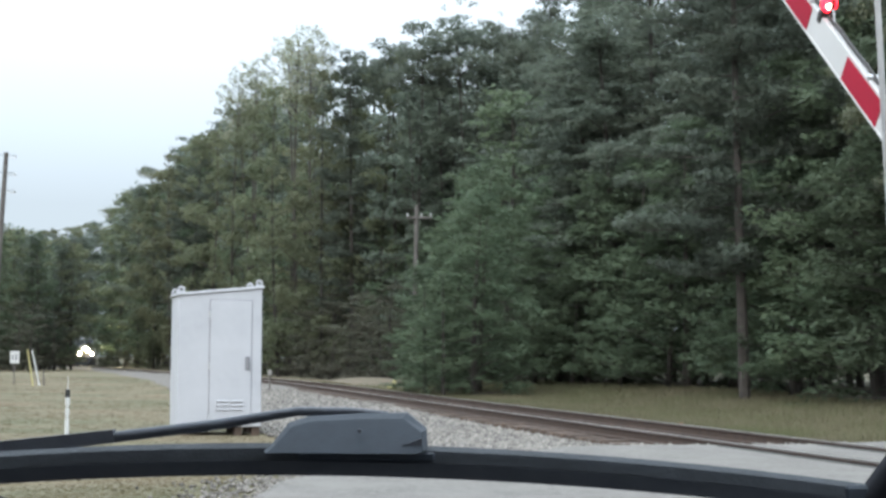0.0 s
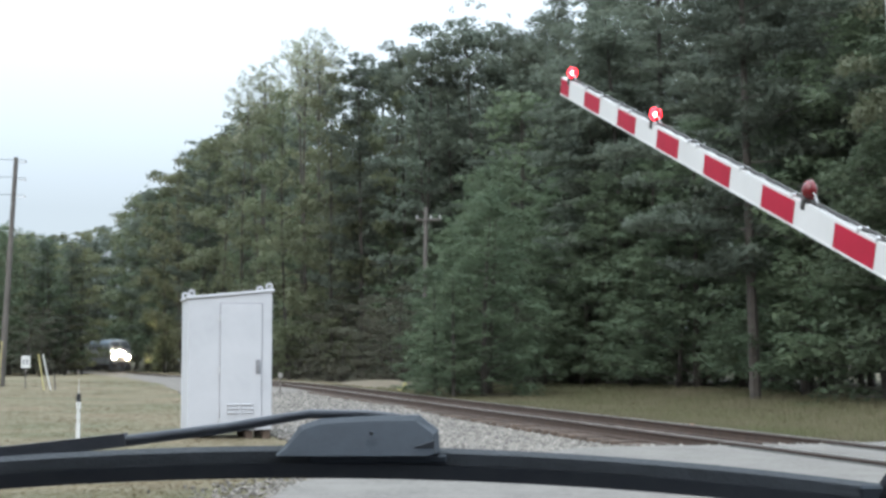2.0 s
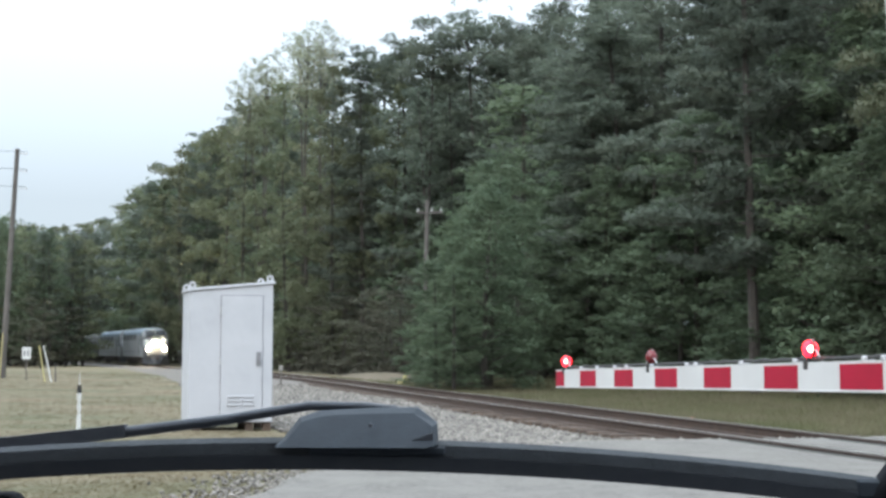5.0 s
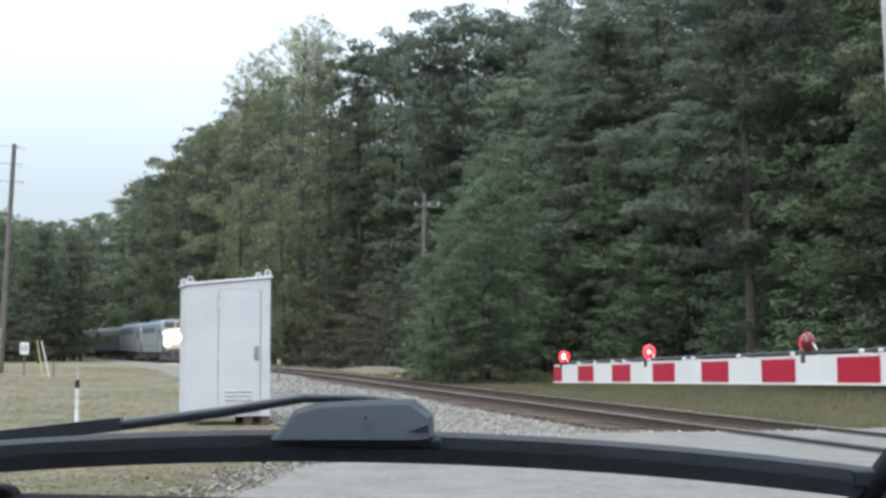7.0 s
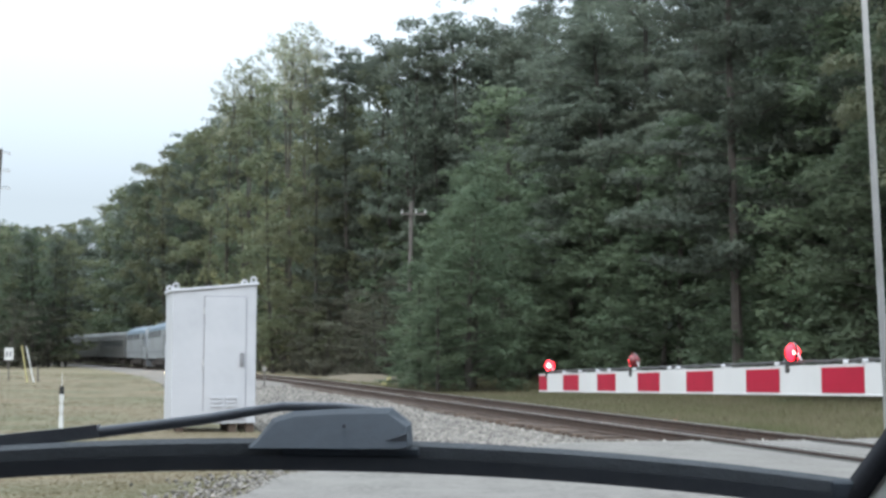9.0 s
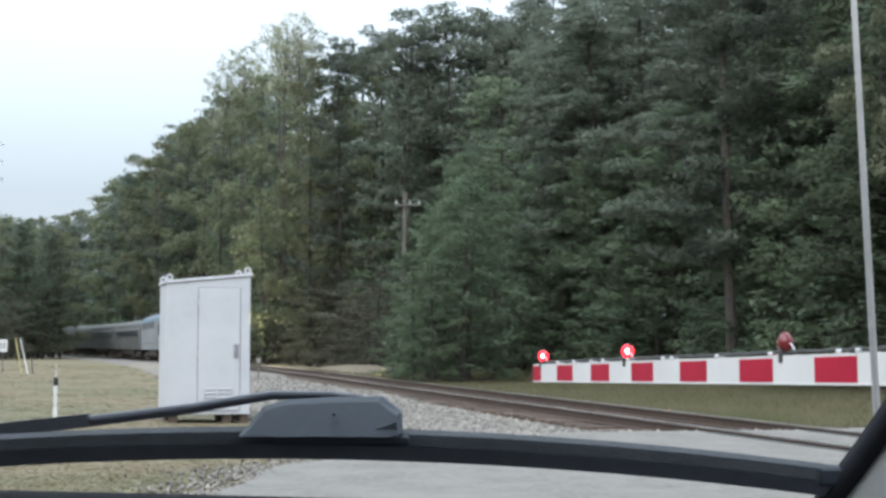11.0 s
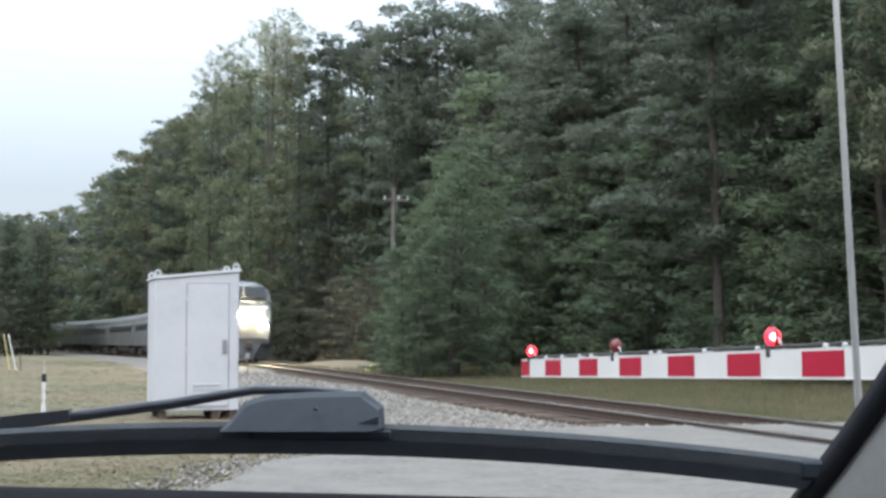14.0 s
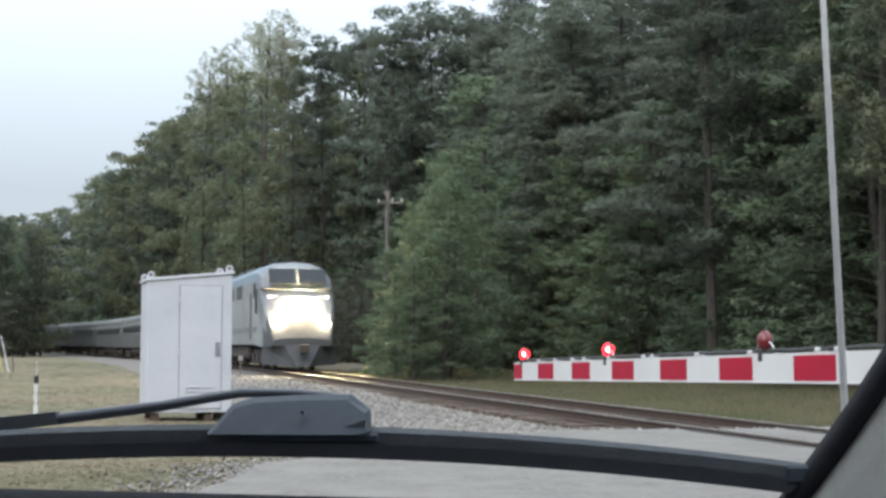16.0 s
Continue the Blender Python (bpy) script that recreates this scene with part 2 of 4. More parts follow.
def sweep(bm, pts, prof, mat=0, closed=True, ups=None):
    """A profile of (side, up) pairs carried along pts."""
    rings = []
    P = [Vector(p) for p in pts]
    for i, p in enumerate(P):
        d = (P[min(i + 1, len(P) - 1)] - P[max(i - 1, 0)]).normalized()
        up = Vector((0, 0, 1))
        s = d.cross(up).normalized()
        u = s.cross(d)
        pr = prof(i / (len(P) - 1)) if callable(prof) else prof
        rings.append([bm.verts.new(p + s * a + u * b) for a, b in pr])
    n = len(rings[0])
    for r0, r1 in zip(rings, rings[1:]):
        for k in range(n if closed else n - 1):
            f = bm.faces.new((r0[k], r0[(k + 1) % n], r1[(k + 1) % n], r1[k]))
            f.material_index = mat
    if closed:
        bm.faces.new(rings[0])
        bm.faces.new(rings[-1][::-1])
    return bm

def mesh_np(name, verts, faces, mat):
    """A mesh of equal polygons out of two arrays."""
    me = bpy.data.meshes.new(name)
    k = faces.shape[1]
    me.vertices.add(len(verts))
    me.vertices.foreach_set("co", verts.astype(np.float32).ravel())
    me.loops.add(faces.size)
    me.loops.foreach_set("vertex_index", faces.astype(np.int32).ravel())
    me.polygons.add(len(faces))
    me.polygons.foreach_set("loop_start", np.arange(0, faces.size, k, dtype=np.int32))
    me.update(calc_edges=True)
    for q in (mat if isinstance(mat, (list, tuple)) else [mat]):
        me.materials.append(M[q])
    return me

# ---- lie of the land: x to the right, y ahead ----
def track_x(y):
    """Centre line of the track: a long bend to the left."""
    y1 = min(y, 330.0)
    x = 9.80 - 0.2561 * y1 + 4.52e-4 * y1 * y1 - 2.581e-6 * y1 ** 3
    if y > 330.0:
        x += (y - 330.0) * track_slope(330.0)
    return x

def track_slope(y):
    y = min(y, 330.0)
    return -0.2561 + 9.04e-4 * y - 7.743e-6 * y * y

def smooth(a, b, v):
    k = min(1.0, max(0.0, (v - a) / (b - a)))
    return k * k * (3 - 2 * k)

def rail_z(y):
    """Top of rail above the ground by the car: level, then a slight fall."""
    return 0.12 - 0.52 * smooth(55.0, 165.0, y)

def track_off(x, y):
    """Sideways distance from the centre line, right of it positive."""
    return (x - track_x(y)) / math.sqrt(1 + track_slope(y) ** 2)

def road_edge_x(y):
    """Left edge of the road and its apron."""
    if y < 15:
        return -1.75 + 0.1 * (y - 12)
    if y < 20.3:
        return -1.45 + 0.6 * (y - 15)
    if y < 20.95:
        return 1.73 + 6.0 * (y - 20.3)
    return 5.63 + 1.2 * (y - 20.95)

def ground_z(x, y):
    o = track_off(x, y)
    z = -0.10 - 0.42 * smooth(60, 170, y)
    if o < 0:
        z += 0.05 * math.sin(x * 0.31 + 1) * math.sin(y * 0.17)
    near_road = smooth(-3.5, 0.5, x - road_edge_x(y)) * (1 - smooth(26, 34, y))
    z = z * (1 - near_road) + 0.0 * near_road
    hump = (1 - smooth(1.6, 5.0, abs(o))) * near_road
    z += hump * 0.035
    return z + (0.25 if o > 12 else 0.25 * smooth(4, 12, o)) * smooth(24, 34, y)

def arc_table():
    ys = np.arange(-20.0, 620.0, 0.25)
    xs = np.array([track_x(y) for y in ys])
    s = np.concatenate([[0], np.cumsum(np.hypot(np.diff(xs), np.diff(ys)))])
    return ys, xs, s
TY, TX, TS = arc_table()

def on_track(s):
    """Place on the centre line at arc length s."""
    y = float(np.interp(s, TS, TY))
    return Vector((track_x(y), y, rail_z(y)))

def arc_at(y):
    return float(np.interp(y, TY, TS))

# ---- ground ----
def axis(near, far, step, grow):
    a, d = [0.0], step
    while a[-1] < far:
        if a[-1] > near:
            d *= grow
        a.append(a[-1] + d)
    return a

def under_road(x, y):
    return -6 < y < 29 and x > road_edge_x(max(y, 6.0)) + 0.6

def build_ground():
    ax = axis(30, 2500, 0.8, 1.16)
    xs = sorted({-v for v in ax} | set(ax))
    ya = axis(110, 2500, 0.9, 1.12)
    yb = axis(10, 2500, 1.2, 1.25)
    ys = sorted({-v for v in yb} | set(ya))
    v = np.array([(x, y, ground_z(x, y) - (0.12 if under_road(x, y) else 0.0)) for y in ys for x in xs])
    w = len(xs)
    i = np.arange(len(ys) - 1)[:, None] * w + np.arange(w - 1)[None]
    i = i.ravel()
    f = np.stack([i, i + 1, i + w + 1, i + w], 1)
    me = mesh_np("ground", v, f, ["soil", "litter"])
    cx = v[f].mean(1)
    me.polygons.foreach_set("material_index", [1 if front_gap(x, y) < (2.5 if y > 68 else -1.0) else 0 for x, y, _ in cx])
    me.polygons.foreach_set("use_smooth", [True] * len(f))
    tagged(new("ground", me), "mown dry grass verge running to the woods", "ground", kind="structure")

FRONT = ((27, 22.0), (31, 13.0), (34, 10.0), (38, 9.0), (44, 8.6), (50, 7.8), (56, 6.2), (62, 3.6), (75, -1.0))
def front_x(y):
    """The edge of the wood on the far side of the track."""
    if y < 75:
        return float(np.interp(y, [a for a, b in FRONT], [b for a, b in FRONT]))
    return track_x(y) + 7.6

def front_gap(x, y):
    """How far outside the wood, negative within it."""
    if y < 24:
        return 30.0
    return front_x(y) - x

def build_road():
    # apron and road: a grid clipped to the left by the road's ragged edge
    rnd = random.Random(4)
    bm = bmesh.new()
    rows = []
    y = -6.0
    ys = []
    while y < 30:
        ys.append(y)
        y += 0.5 if y < 15 else 0.2
    for y in ys:
        e = road_edge_x(max(y, 6.0)) + rnd.uniform(-0.10, 0.10)
        xs = [e + k * (26 - e) / 40 for k in range(41)]
        rows.append([bm.verts.new((x, y, ground_z(x, y) + 0.03)) for x in xs])
    for a, b in zip(rows, rows[1:]):
        for k in range(len(a) - 1):
            bm.faces.new((a[k], a[k + 1], b[k + 1], b[k]))
    ob = part("road", bm, "asphalt", smooth=True)
    tagged(ob, "pale worn asphalt road rising to the crossing", "road", kind="structure")

def track_points(y0, y1, step, off=0.0, dz=0.0):
    out, y = [], y0
    while y <= y1:
        s = track_slope(y)
        n = math.sqrt(1 + s * s)
        out.append((track_x(y) + off / n, y - off * s / n, rail_z(y) + dz))
        y += step
    return out

def build_track():
    offs = (-6.6, -5.6, -4.6, -3.6, -2.9, -2.2, -1.75, -1.4, -0.7, 0.0, 0.7, 1.35, 1.6, 1.8, 2.1)
    rnd = random.Random(3)
    rows, y = [], 16.0
    while y < 420:
        sl = track_slope(y)
        n = math.sqrt(1 + sl * sl)
        row = []
        for o in offs:
            edge = o in (offs[0], offs[-1])
            oo = o + (rnd.uniform(-0.5, 0.5) if edge else 0)
            x, yy = track_x(y) + oo / n, y - oo * sl / n
            g = ground_z(x, yy) + (0.022 if not edge else -0.03)
            bed_z = rail_z(y) - 0.30 - 0.26 * max(0.0, abs(o) - 1.5) + rnd.uniform(-0.012, 0.012)
            z = max(g, bed_z)
            if x > road_edge_x(yy) - 0.2 and y < 30 or o > 1.5 and y < 45:
                z = ground_z(x, yy) - 0.03
            row.append((x, yy, z))
        rows.append(row)
        y += 0.6 if y < 60 else 2.0
    v = np.array(rows).reshape(-1, 3)
    w = len(offs)
    i = (np.arange(len(rows) - 1)[:, None] * w + np.arange(w - 1)[None]).ravel()
    me = mesh_np("ballast", v, np.stack([i, i + 1, i + w + 1, i + w], 1), "ballast")
    me.polygons.foreach_set("use_smooth", [True] * len(me.polygons))
    bed = new("ballast", me)
    tagged(bed, "pale grey crushed stone ballast bed beside the track", "ballast", kind="structure")
    track = thing("railway_track", Matrix.Identity(4), "single railway track on dark timber ties with rusty rails", "railway track", kind="structure")
    head = [(-0.037, 0), (-0.037, -0.035), (-0.01, -0.05), (-0.01, -0.14), (-0.07, -0.155), (-0.07, -0.17),
            (0.07, -0.17), (0.07, -0.155), (0.01, -0.14), (0.01, -0.05), (0.037, -0.035), (0.037, 0)]
    for off in (-0.755, 0.755):
        bm = bmesh.new()
        sweep(bm, track_points(-15, 420, 1.5, off), head)
        r = part("rail", bm, "rail_rust", track)
        bm = bmesh.new()
        # rounded crown of the head, worn bright to its corners
        sweep(bm, track_points(-15, 420, 1.5, off), [(-0.0385, -0.018), (-0.0375, -0.008), (-0.032, 0.0), (-0.020, 0.004), (0.020, 0.004), (0.032, 0.0), (0.0375, -0.008), (0.0385, -0.018)])
        part("running_surface", bm, "rail_top", r, "shiny worn railhead", smooth=True)
    # flangeways beside the rails where the road crosses
    for off in (-0.66, 0.66, -0.85, 0.85):
        bm = bmesh.new()
        pts = [(x, y, ground_z(x, y) + 0.034) for x, y, z in track_points(6, 20.6, 0.4, off)]
        sweep(bm, pts, [(-0.055, -0.02), (-0.055, 0.003), (0.055, 0.003), (0.055, -0.02)])
        part("flangeway", bm, "crack", track, "dark flangeway in the asphalt")
    return track

def build_ties(track):
    bm = bmesh.new()
    box(bm, -1.3, 1.3, -0.11, 0.11, -0.33, -0.165, 0.015)
    me = bpy.data.meshes.new("tie")
    bm.to_mesh(me)
    bm.free()
    me.materials.append(M["tie"])
    rnd = random.Random(8)
    s, s1 = arc_at(20.9), arc_at(170.0)
    while s < s1:
        p = on_track(s)
        a = math.degrees(math.atan(track_slope(p.y)))
        shared("tie", me, track, pose(p.x, p.y, p.z + rnd.uniform(-0.015, 0.01), 0, rnd.uniform(-0.5, 0.5), -a + rnd.uniform(-1.5, 1.5)))
        s += 0.52

def build_stones():
    """Loose stones over the ballast near the crossing, and along the edge of the road."""
    rng = np.random.default_rng(5)
    base = np.array([(1, 0, 0), (-1, 0, 0), (0, 1, 0), (0, -1, 0), (0, 0, 1), (0, 0, -1)], float)
    tri = np.array([(0, 2, 4), (2, 1, 4), (1, 3, 4), (3, 0, 4), (2, 0, 5), (1, 2, 5), (3, 1, 5), (0, 3, 5)])
    vs, fs = [], []
    n = 0
    while n < 15000:
        y = 17.5 + 42 * rng.random() ** 1.8
        o = rng.uniform(-6.4, -1.3) if rng.random() < 0.93 else rng.uniform(1.3, 1.5)
        if rng.random() < 0.12:
            y = rng.uniform(9.5, 21.0)
            x = road_edge_x(y) - abs(rng.normal()) * 0.45 + 0.12
        else:
            x = track_x(y) + o
            if x > road_edge_x(y) and y < 24:
                continue
        oo = track_off(x, y)
        z = max(ground_z(x, y) + 0.02, rail_z(y) - 0.30 - 0.26 * max(0.0, abs(oo) - 1.5))
        s = rng.uniform(0.022, 0.062) * (1 + 0.012 * (y - 17)) * (0.6 if oo < -6.6 else 1.0)
        v = base * rng.uniform(0.55, 1.2, (6, 3)) * s
        a = rng.uniform(0, 6.28)
        c, d = math.cos(a), math.sin(a)
        v = np.stack([v[:, 0] * c - v[:, 1] * d, v[:, 0] * d + v[:, 1] * c, v[:, 2] * 0.75], 1) + (x, y, z)
        vs.append(v)
        fs.append(tri + 6 * n)
        n += 1
    me = mesh_np("ballast_stones", np.concatenate(vs), np.concatenate(fs), "stone")
    tagged(new("ballast_stones", me), "loose grey crushed stones on the ballast and road edge", "stones", kind="stuff")

def blades(name, n, spot, mat, h0, h1, label, seed, lean=0.4):
    rng = np.random.default_rng(seed)
    P, S = [], []
    while len(P) < n:
        p = spot(rng)
        if p is None:
            continue
        x, y = p
        k = max(1.0, y / 22.0)
        for _ in range(3):
            P.append((x + rng.normal() * 0.06 * k, y + rng.normal() * 0.06 * k, ground_z(x, y)))
            S.append(k)
    P, S = np.array(P), np.array(S)
    a = rng.uniform(0, 6.28, len(P))
    h = rng.uniform(h0, h1, len(P))
    w = 0.012 * S * rng.uniform(0.7, 1.5, len(P))
    side = np.stack([np.cos(a), np.sin(a), 0 * a], 1) * w[:, None]
    tip = np.stack([rng.normal(size=len(P)) * h * lean, rng.normal(size=len(P)) * h * lean, h], 1)
    v = np.stack([P - side, P + side, P + tip], 1)
    down = np.cross(v[:, 1] - v[:, 0], v[:, 2] - v[:, 0])[:, 2] < 0
    v[down] = v[down][:, ::-1]
    v = v.reshape(-1, 3)
    me = mesh_np(name, v, np.arange(len(v)).reshape(-1, 3), mat)
    tagged(new(name, me), label, "grass", kind="stuff")

def build_grass():
    def verge(rng):
        y = 9.0 * (12.0 ** rng.random())
        x = rng.uniform(-0.34, 0.06) * y
        if x > road_edge_x(y) - 0.15 and y < 24 or track_off(x, y) > -6.0:
            return None
        return x, y
    def meadow(rng):
        y = 19.0 + 53 * rng.random()
        x = track_x(y) + 1.45 + rng.random() ** 1.8 * 22
        if x > front_x(max(y, 30)) + 2.5 or x > 0.36 * y + 2 or x > road_edge_x(y) - 0.1 and y < 30:
            return None
        if abs(x + 1.5) < 2.6 and 56 < y < 74 and rng.random() < 0.9:
            return None
        return x, y
    blades("verge_grass", 60000, verge, "grass", 0.004, 0.013, "short dry yellow-green grass of the mown verge", 11, 4.0)
    blades("meadow_grass", 78000, meadow, "meadow", 0.06, 0.22, "taller green and straw-coloured grass below the wood", 12)
    # worn patch of bare earth beyond the track
    bm = bmesh.new()
    rows = []
    for j in range(9):
        y = 63.5 + j * 2.0
        row = []
        for i in range(9):
            x = -1.6 + (i - 4) * 0.7 * math.sin(math.pi * (j + 0.6) / 9.2) - 0.16 * (y - 62)
            edge = i in (0, 8) or j in (0, 8)
            row.append(bm.verts.new((x, y, ground_z(x, y) + (-0.02 if edge else 0.05 + 0.35 * math.sin(math.pi * j / 8) * math.sin(math.pi * i / 8)))))
        rows.append(row)
    for a, b in zip(rows, rows[1:]):
        for k in range(8):
            bm.faces.new((a[k], a[k + 1], b[k + 1], b[k]))
    tagged(part("bare_earth", bm, "dirt", smooth=True), "bare brown earth bank beside the track", "earth", kind="structure")

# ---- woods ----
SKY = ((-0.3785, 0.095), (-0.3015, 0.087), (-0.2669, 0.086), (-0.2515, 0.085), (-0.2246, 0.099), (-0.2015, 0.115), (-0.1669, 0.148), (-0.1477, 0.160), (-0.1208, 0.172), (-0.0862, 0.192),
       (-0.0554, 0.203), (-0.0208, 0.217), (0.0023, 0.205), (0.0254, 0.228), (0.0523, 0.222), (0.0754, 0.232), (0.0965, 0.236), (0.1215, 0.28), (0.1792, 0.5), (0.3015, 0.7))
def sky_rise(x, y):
    """Skyline in the camera's view: rise over the eye, per metre of distance, towards (x, y). Tree heights are fitted
    to it.
    """
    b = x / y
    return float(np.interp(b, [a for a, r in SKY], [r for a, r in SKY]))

def leaf_mesh(name, mat, clumps, per, size, slim, rng, flat=0.55):
    """Small pointed leaves on the outside of many boughs; clumps: rows of x, y, z, radius. They are shaded as soft masses."""
    n = np.maximum(8, (per * clumps[:, 3] ** 2)).astype(int)
    k = np.repeat(np.arange(len(clumps)), n)
    c = clumps[k]
    d = rng.normal(size=(len(k), 3))
    d /= np.linalg.norm(d, axis=1)[:, None]
    d[:, 2] = np.where(d[:, 2] < -0.3, -d[:, 2], d[:, 2])
    lump = 1 + 0.22 * np.sin(d[:, 0] * 5 + k) * np.sin(d[:, 1] * 5 + 2 * k)
    r = (0.45 + 0.6 * rng.random(len(k)) ** 0.7) * lump
    p = c[:, :3] + d * (c[:, 3] * r)[:, None] * np.array([1, 1, flat])
    out = d * np.array([1, 1, 1 / flat])
    out /= np.linalg.norm(out, axis=1)[:, None]
    face = out + rng.normal(size=d.shape) * 0.55
    face /= np.linalg.norm(face, axis=1)[:, None]
    a = np.cross(face, rng.normal(size=d.shape))
    a /= np.linalg.norm(a, axis=1)[:, None] + 1e-6
    b = np.cross(face, a)
    L = size * rng.uniform(0.6, 1.4, len(k))[:, None]
    v = np.stack([p - a * L * slim, p + b * L - a * L * slim * 0.2, p + a * L * slim], 1)
    g = np.cross(v[:, 1] - v[:, 0], v[:, 2] - v[:, 0])
    wrong = (g * out).sum(1) < 0
    v[wrong] = v[wrong][:, ::-1]
    me = mesh_np(name, v.reshape(-1, 3), np.arange(len(v) * 3).reshape(-1, 3), mat)
    nn = out * 0.85 + face * 0.15 + np.array([0, 0, 0.15])
    nn /= np.linalg.norm(nn, axis=1)[:, None]
    me.polygons.foreach_set("use_smooth", [True] * len(v))
    me.normals_split_custom_set_from_vertices(np.repeat(nn, 3, axis=0).tolist())
    return me

def tree_meshes(kind, seed, dense):
    """Trunk and crown of a tree 20 m high."""
    rng = np.random.default_rng(seed)
    bm = bmesh.new()
    cl = []
    H = 20.0
    bend = rng.uniform(-0.6, 0.6, 2)
    def spine(h):
        k = h / H
        return np.array([bend[0] * math.sin(k * 2.5), bend[1] * math.sin(k * 3.1), h])
    hs = np.linspace(0, H * 0.97, 7)
    for h0, h1 in zip(hs, hs[1:]):
        rod(bm, spine(h0), spine(h1), 0.15 * (1 - h0 / H) + 0.02, 0.15 * (1 - h1 / H) + 0.02, 7 if dense else 5)
    low = {"pine": 0.20, "edge": 0.02, "broad": 0.04, "airy": 0.74, "tall": 0.80, "brush": 0.04, "turning": 0.34}[kind]
    n = {"pine": 32, "edge": 58, "broad": 20, "airy": 30, "tall": 15, "brush": 16, "turning": 20}[kind]
    for i in range(n):
        k = low + (0.96 - low) * (i + rng.random()) / n
        u = (k - low) / (1 - low)
        a = i * 2.4 + rng.uniform(-0.5, 0.5)
        p0 = spine(k * H)
        out = np.array([math.cos(a), math.sin(a), 0.0])
        across = np.array([-math.sin(a), math.cos(a), 0.0])
        if kind in ("broad", "brush", "turning"):
            # billowing lobes, each a heap of smaller clumps
            reach = 3.9 * math.sin(math.pi * min(1, 0.2 + u * 0.74)) ** 0.7 * rng.uniform(0.5, 1.05)
            p1 = p0 + out * reach + np.array([0, 0, rng.uniform(0.0, 0.35) * reach])
            rod(bm, p0 - np.array([0, 0, 0.3 * reach]), p1, 0.06 * (1.1 - u), 0.012, 3)
            R = rng.uniform(0.95, 1.75) * (0.75 + 0.25 * (1 - u))
            for j in range(8):
                d = rng.normal(size=3)
                d /= np.linalg.norm(d)
                d[2] = abs(d[2]) * 0.9 - 0.15
                cl.append((*(p1 + d * R * 0.75), R * rng.uniform(0.34, 0.58)))
            cl.append((*(p0 + (p1 - p0) * 0.45), R * 0.7))
            cl.append((*(p0 + rng.normal(size=3) * 0.3), R * 0.6))
            continue
        if kind == "airy":
            reach = 2.2 * math.sin(math.pi * min(1, 0.15 + u * 0.83)) * rng.uniform(0.4, 1.1)
            p1 = p0 + out * reach + np.array([0, 0, rng.uniform(0.4, 0.9) * reach])
            rod(bm, p0, p1, 0.04 * (1.1 - u), 0.012, 3)
            for j in range(4):
                cl.append((*(p0 + (p1 - p0) * rng.uniform(0.4, 1.05) + rng.normal(size=3) * 0.3), rng.uniform(0.2, 0.42)))
            continue
        if kind == "pine":
            # shelves of needles on level boughs with lifted tips
            reach = 4.1 * (1 - u) ** 0.5 * (0.6 + 0.4 * min(1, u * 5)) * rng.uniform(0.42, 1.1) + 0.4
            p1 = p0 + out * reach + np.array([0, 0, (rng.uniform(-0.16, 0.12) + 0.45 * u) * reach])
            rod(bm, p0, p1, 0.055 * (1.1 - u), 0.012, 3)
            big = rng.uniform(0.62, 1.0) * (0.72 + 0.28 * (1 - u))
            cl.append((*(p0 + out * 0.4 + rng.normal(size=3) * 0.2), big * 0.75))
            for f in np.arange(0.35, 1.01, 0.7 / max(1.0, reach)):
                q = p0 + (p1 - p0) * f + np.array([0, 0, 0.25 * f * f])
                cl.append((*(q + rng.normal(size=3) * 0.12), big * (1.05 - 0.3 * f)))
                for sgn in (-1, 1):
                    if rng.random() < 0.75:
                        cl.append((*(q + across * sgn * rng.uniform(0.5, 1.0) * big + rng.normal(size=3) * 0.12), big * rng.uniform(0.4, 0.68)))
            continue
        if kind == "tall":
            reach = rng.uniform(1.0, 2.6) * (1.15 - 0.7 * u)
            rise = rng.uniform(-0.3, 0.45) * reach
        else:
            reach = 3.6 * (1 - u) ** 0.75 * rng.uniform(0.5, 1.1) + 0.3
            rise = rng.uniform(0.1, 0.75) * reach
        p1 = p0 + out * reach + np.array([0, 0, rise])
        rod(bm, p0, p1, 0.055 * (1.1 - u), 0.012, 3)
        big = rng.uniform(0.75, 1.35) * (0.65 + 0.35 * (1 - u)) * (0.72 if kind == "edge" else 1.0)
        cl.append((*(p0 + (p1 - p0) * 0.85), big))
        if reach > 1.5:
            cl.append((*(p0 + (p1 - p0) * 0.42 + rng.normal(size=3) * 0.3), big * 0.85))
            cl.append((*(p0 + (p1 - p0) * 0.7 + across * rng.choice((-1, 1)) * big), big * 0.6))
        for j in range(2):
            cl.append((*(p1 + rng.normal(size=3) * 0.45), rng.uniform(0.25, 0.45)))
    if kind in ("pine", "edge", "tall"):
        for h, r in ((0.965, 0.6), (0.93, 0.85), (0.89, 1.0)):
            cl.append((*(spine(H * h) + rng.normal(size=3) * 0.2), r))
    cl = np.array(cl)
    trunk = bpy.data.meshes.new("trunk")
    bm.to_mesh(trunk)
    bm.free()
    trunk.materials.append(M["bark"])
    mat = {"pine": "pine", "edge": "pine2", "broad": "broad", "airy": "pale", "tall": "pine", "brush": "brush", "turning": "yellow_leaf"}[kind]
    size, slim = {"pine": (0.21, 0.22), "edge": (0.24, 0.22), "broad": (0.17, 0.42), "airy": (0.13, 0.35), "tall": (0.22, 0.22), "brush": (0.22, 0.3), "turning": (0.17, 0.4)}[kind]
    per = {"airy": 190, "brush": 120, "edge": 200, "broad": 220, "turning": 210, "pine": 250}.get(kind, 170)
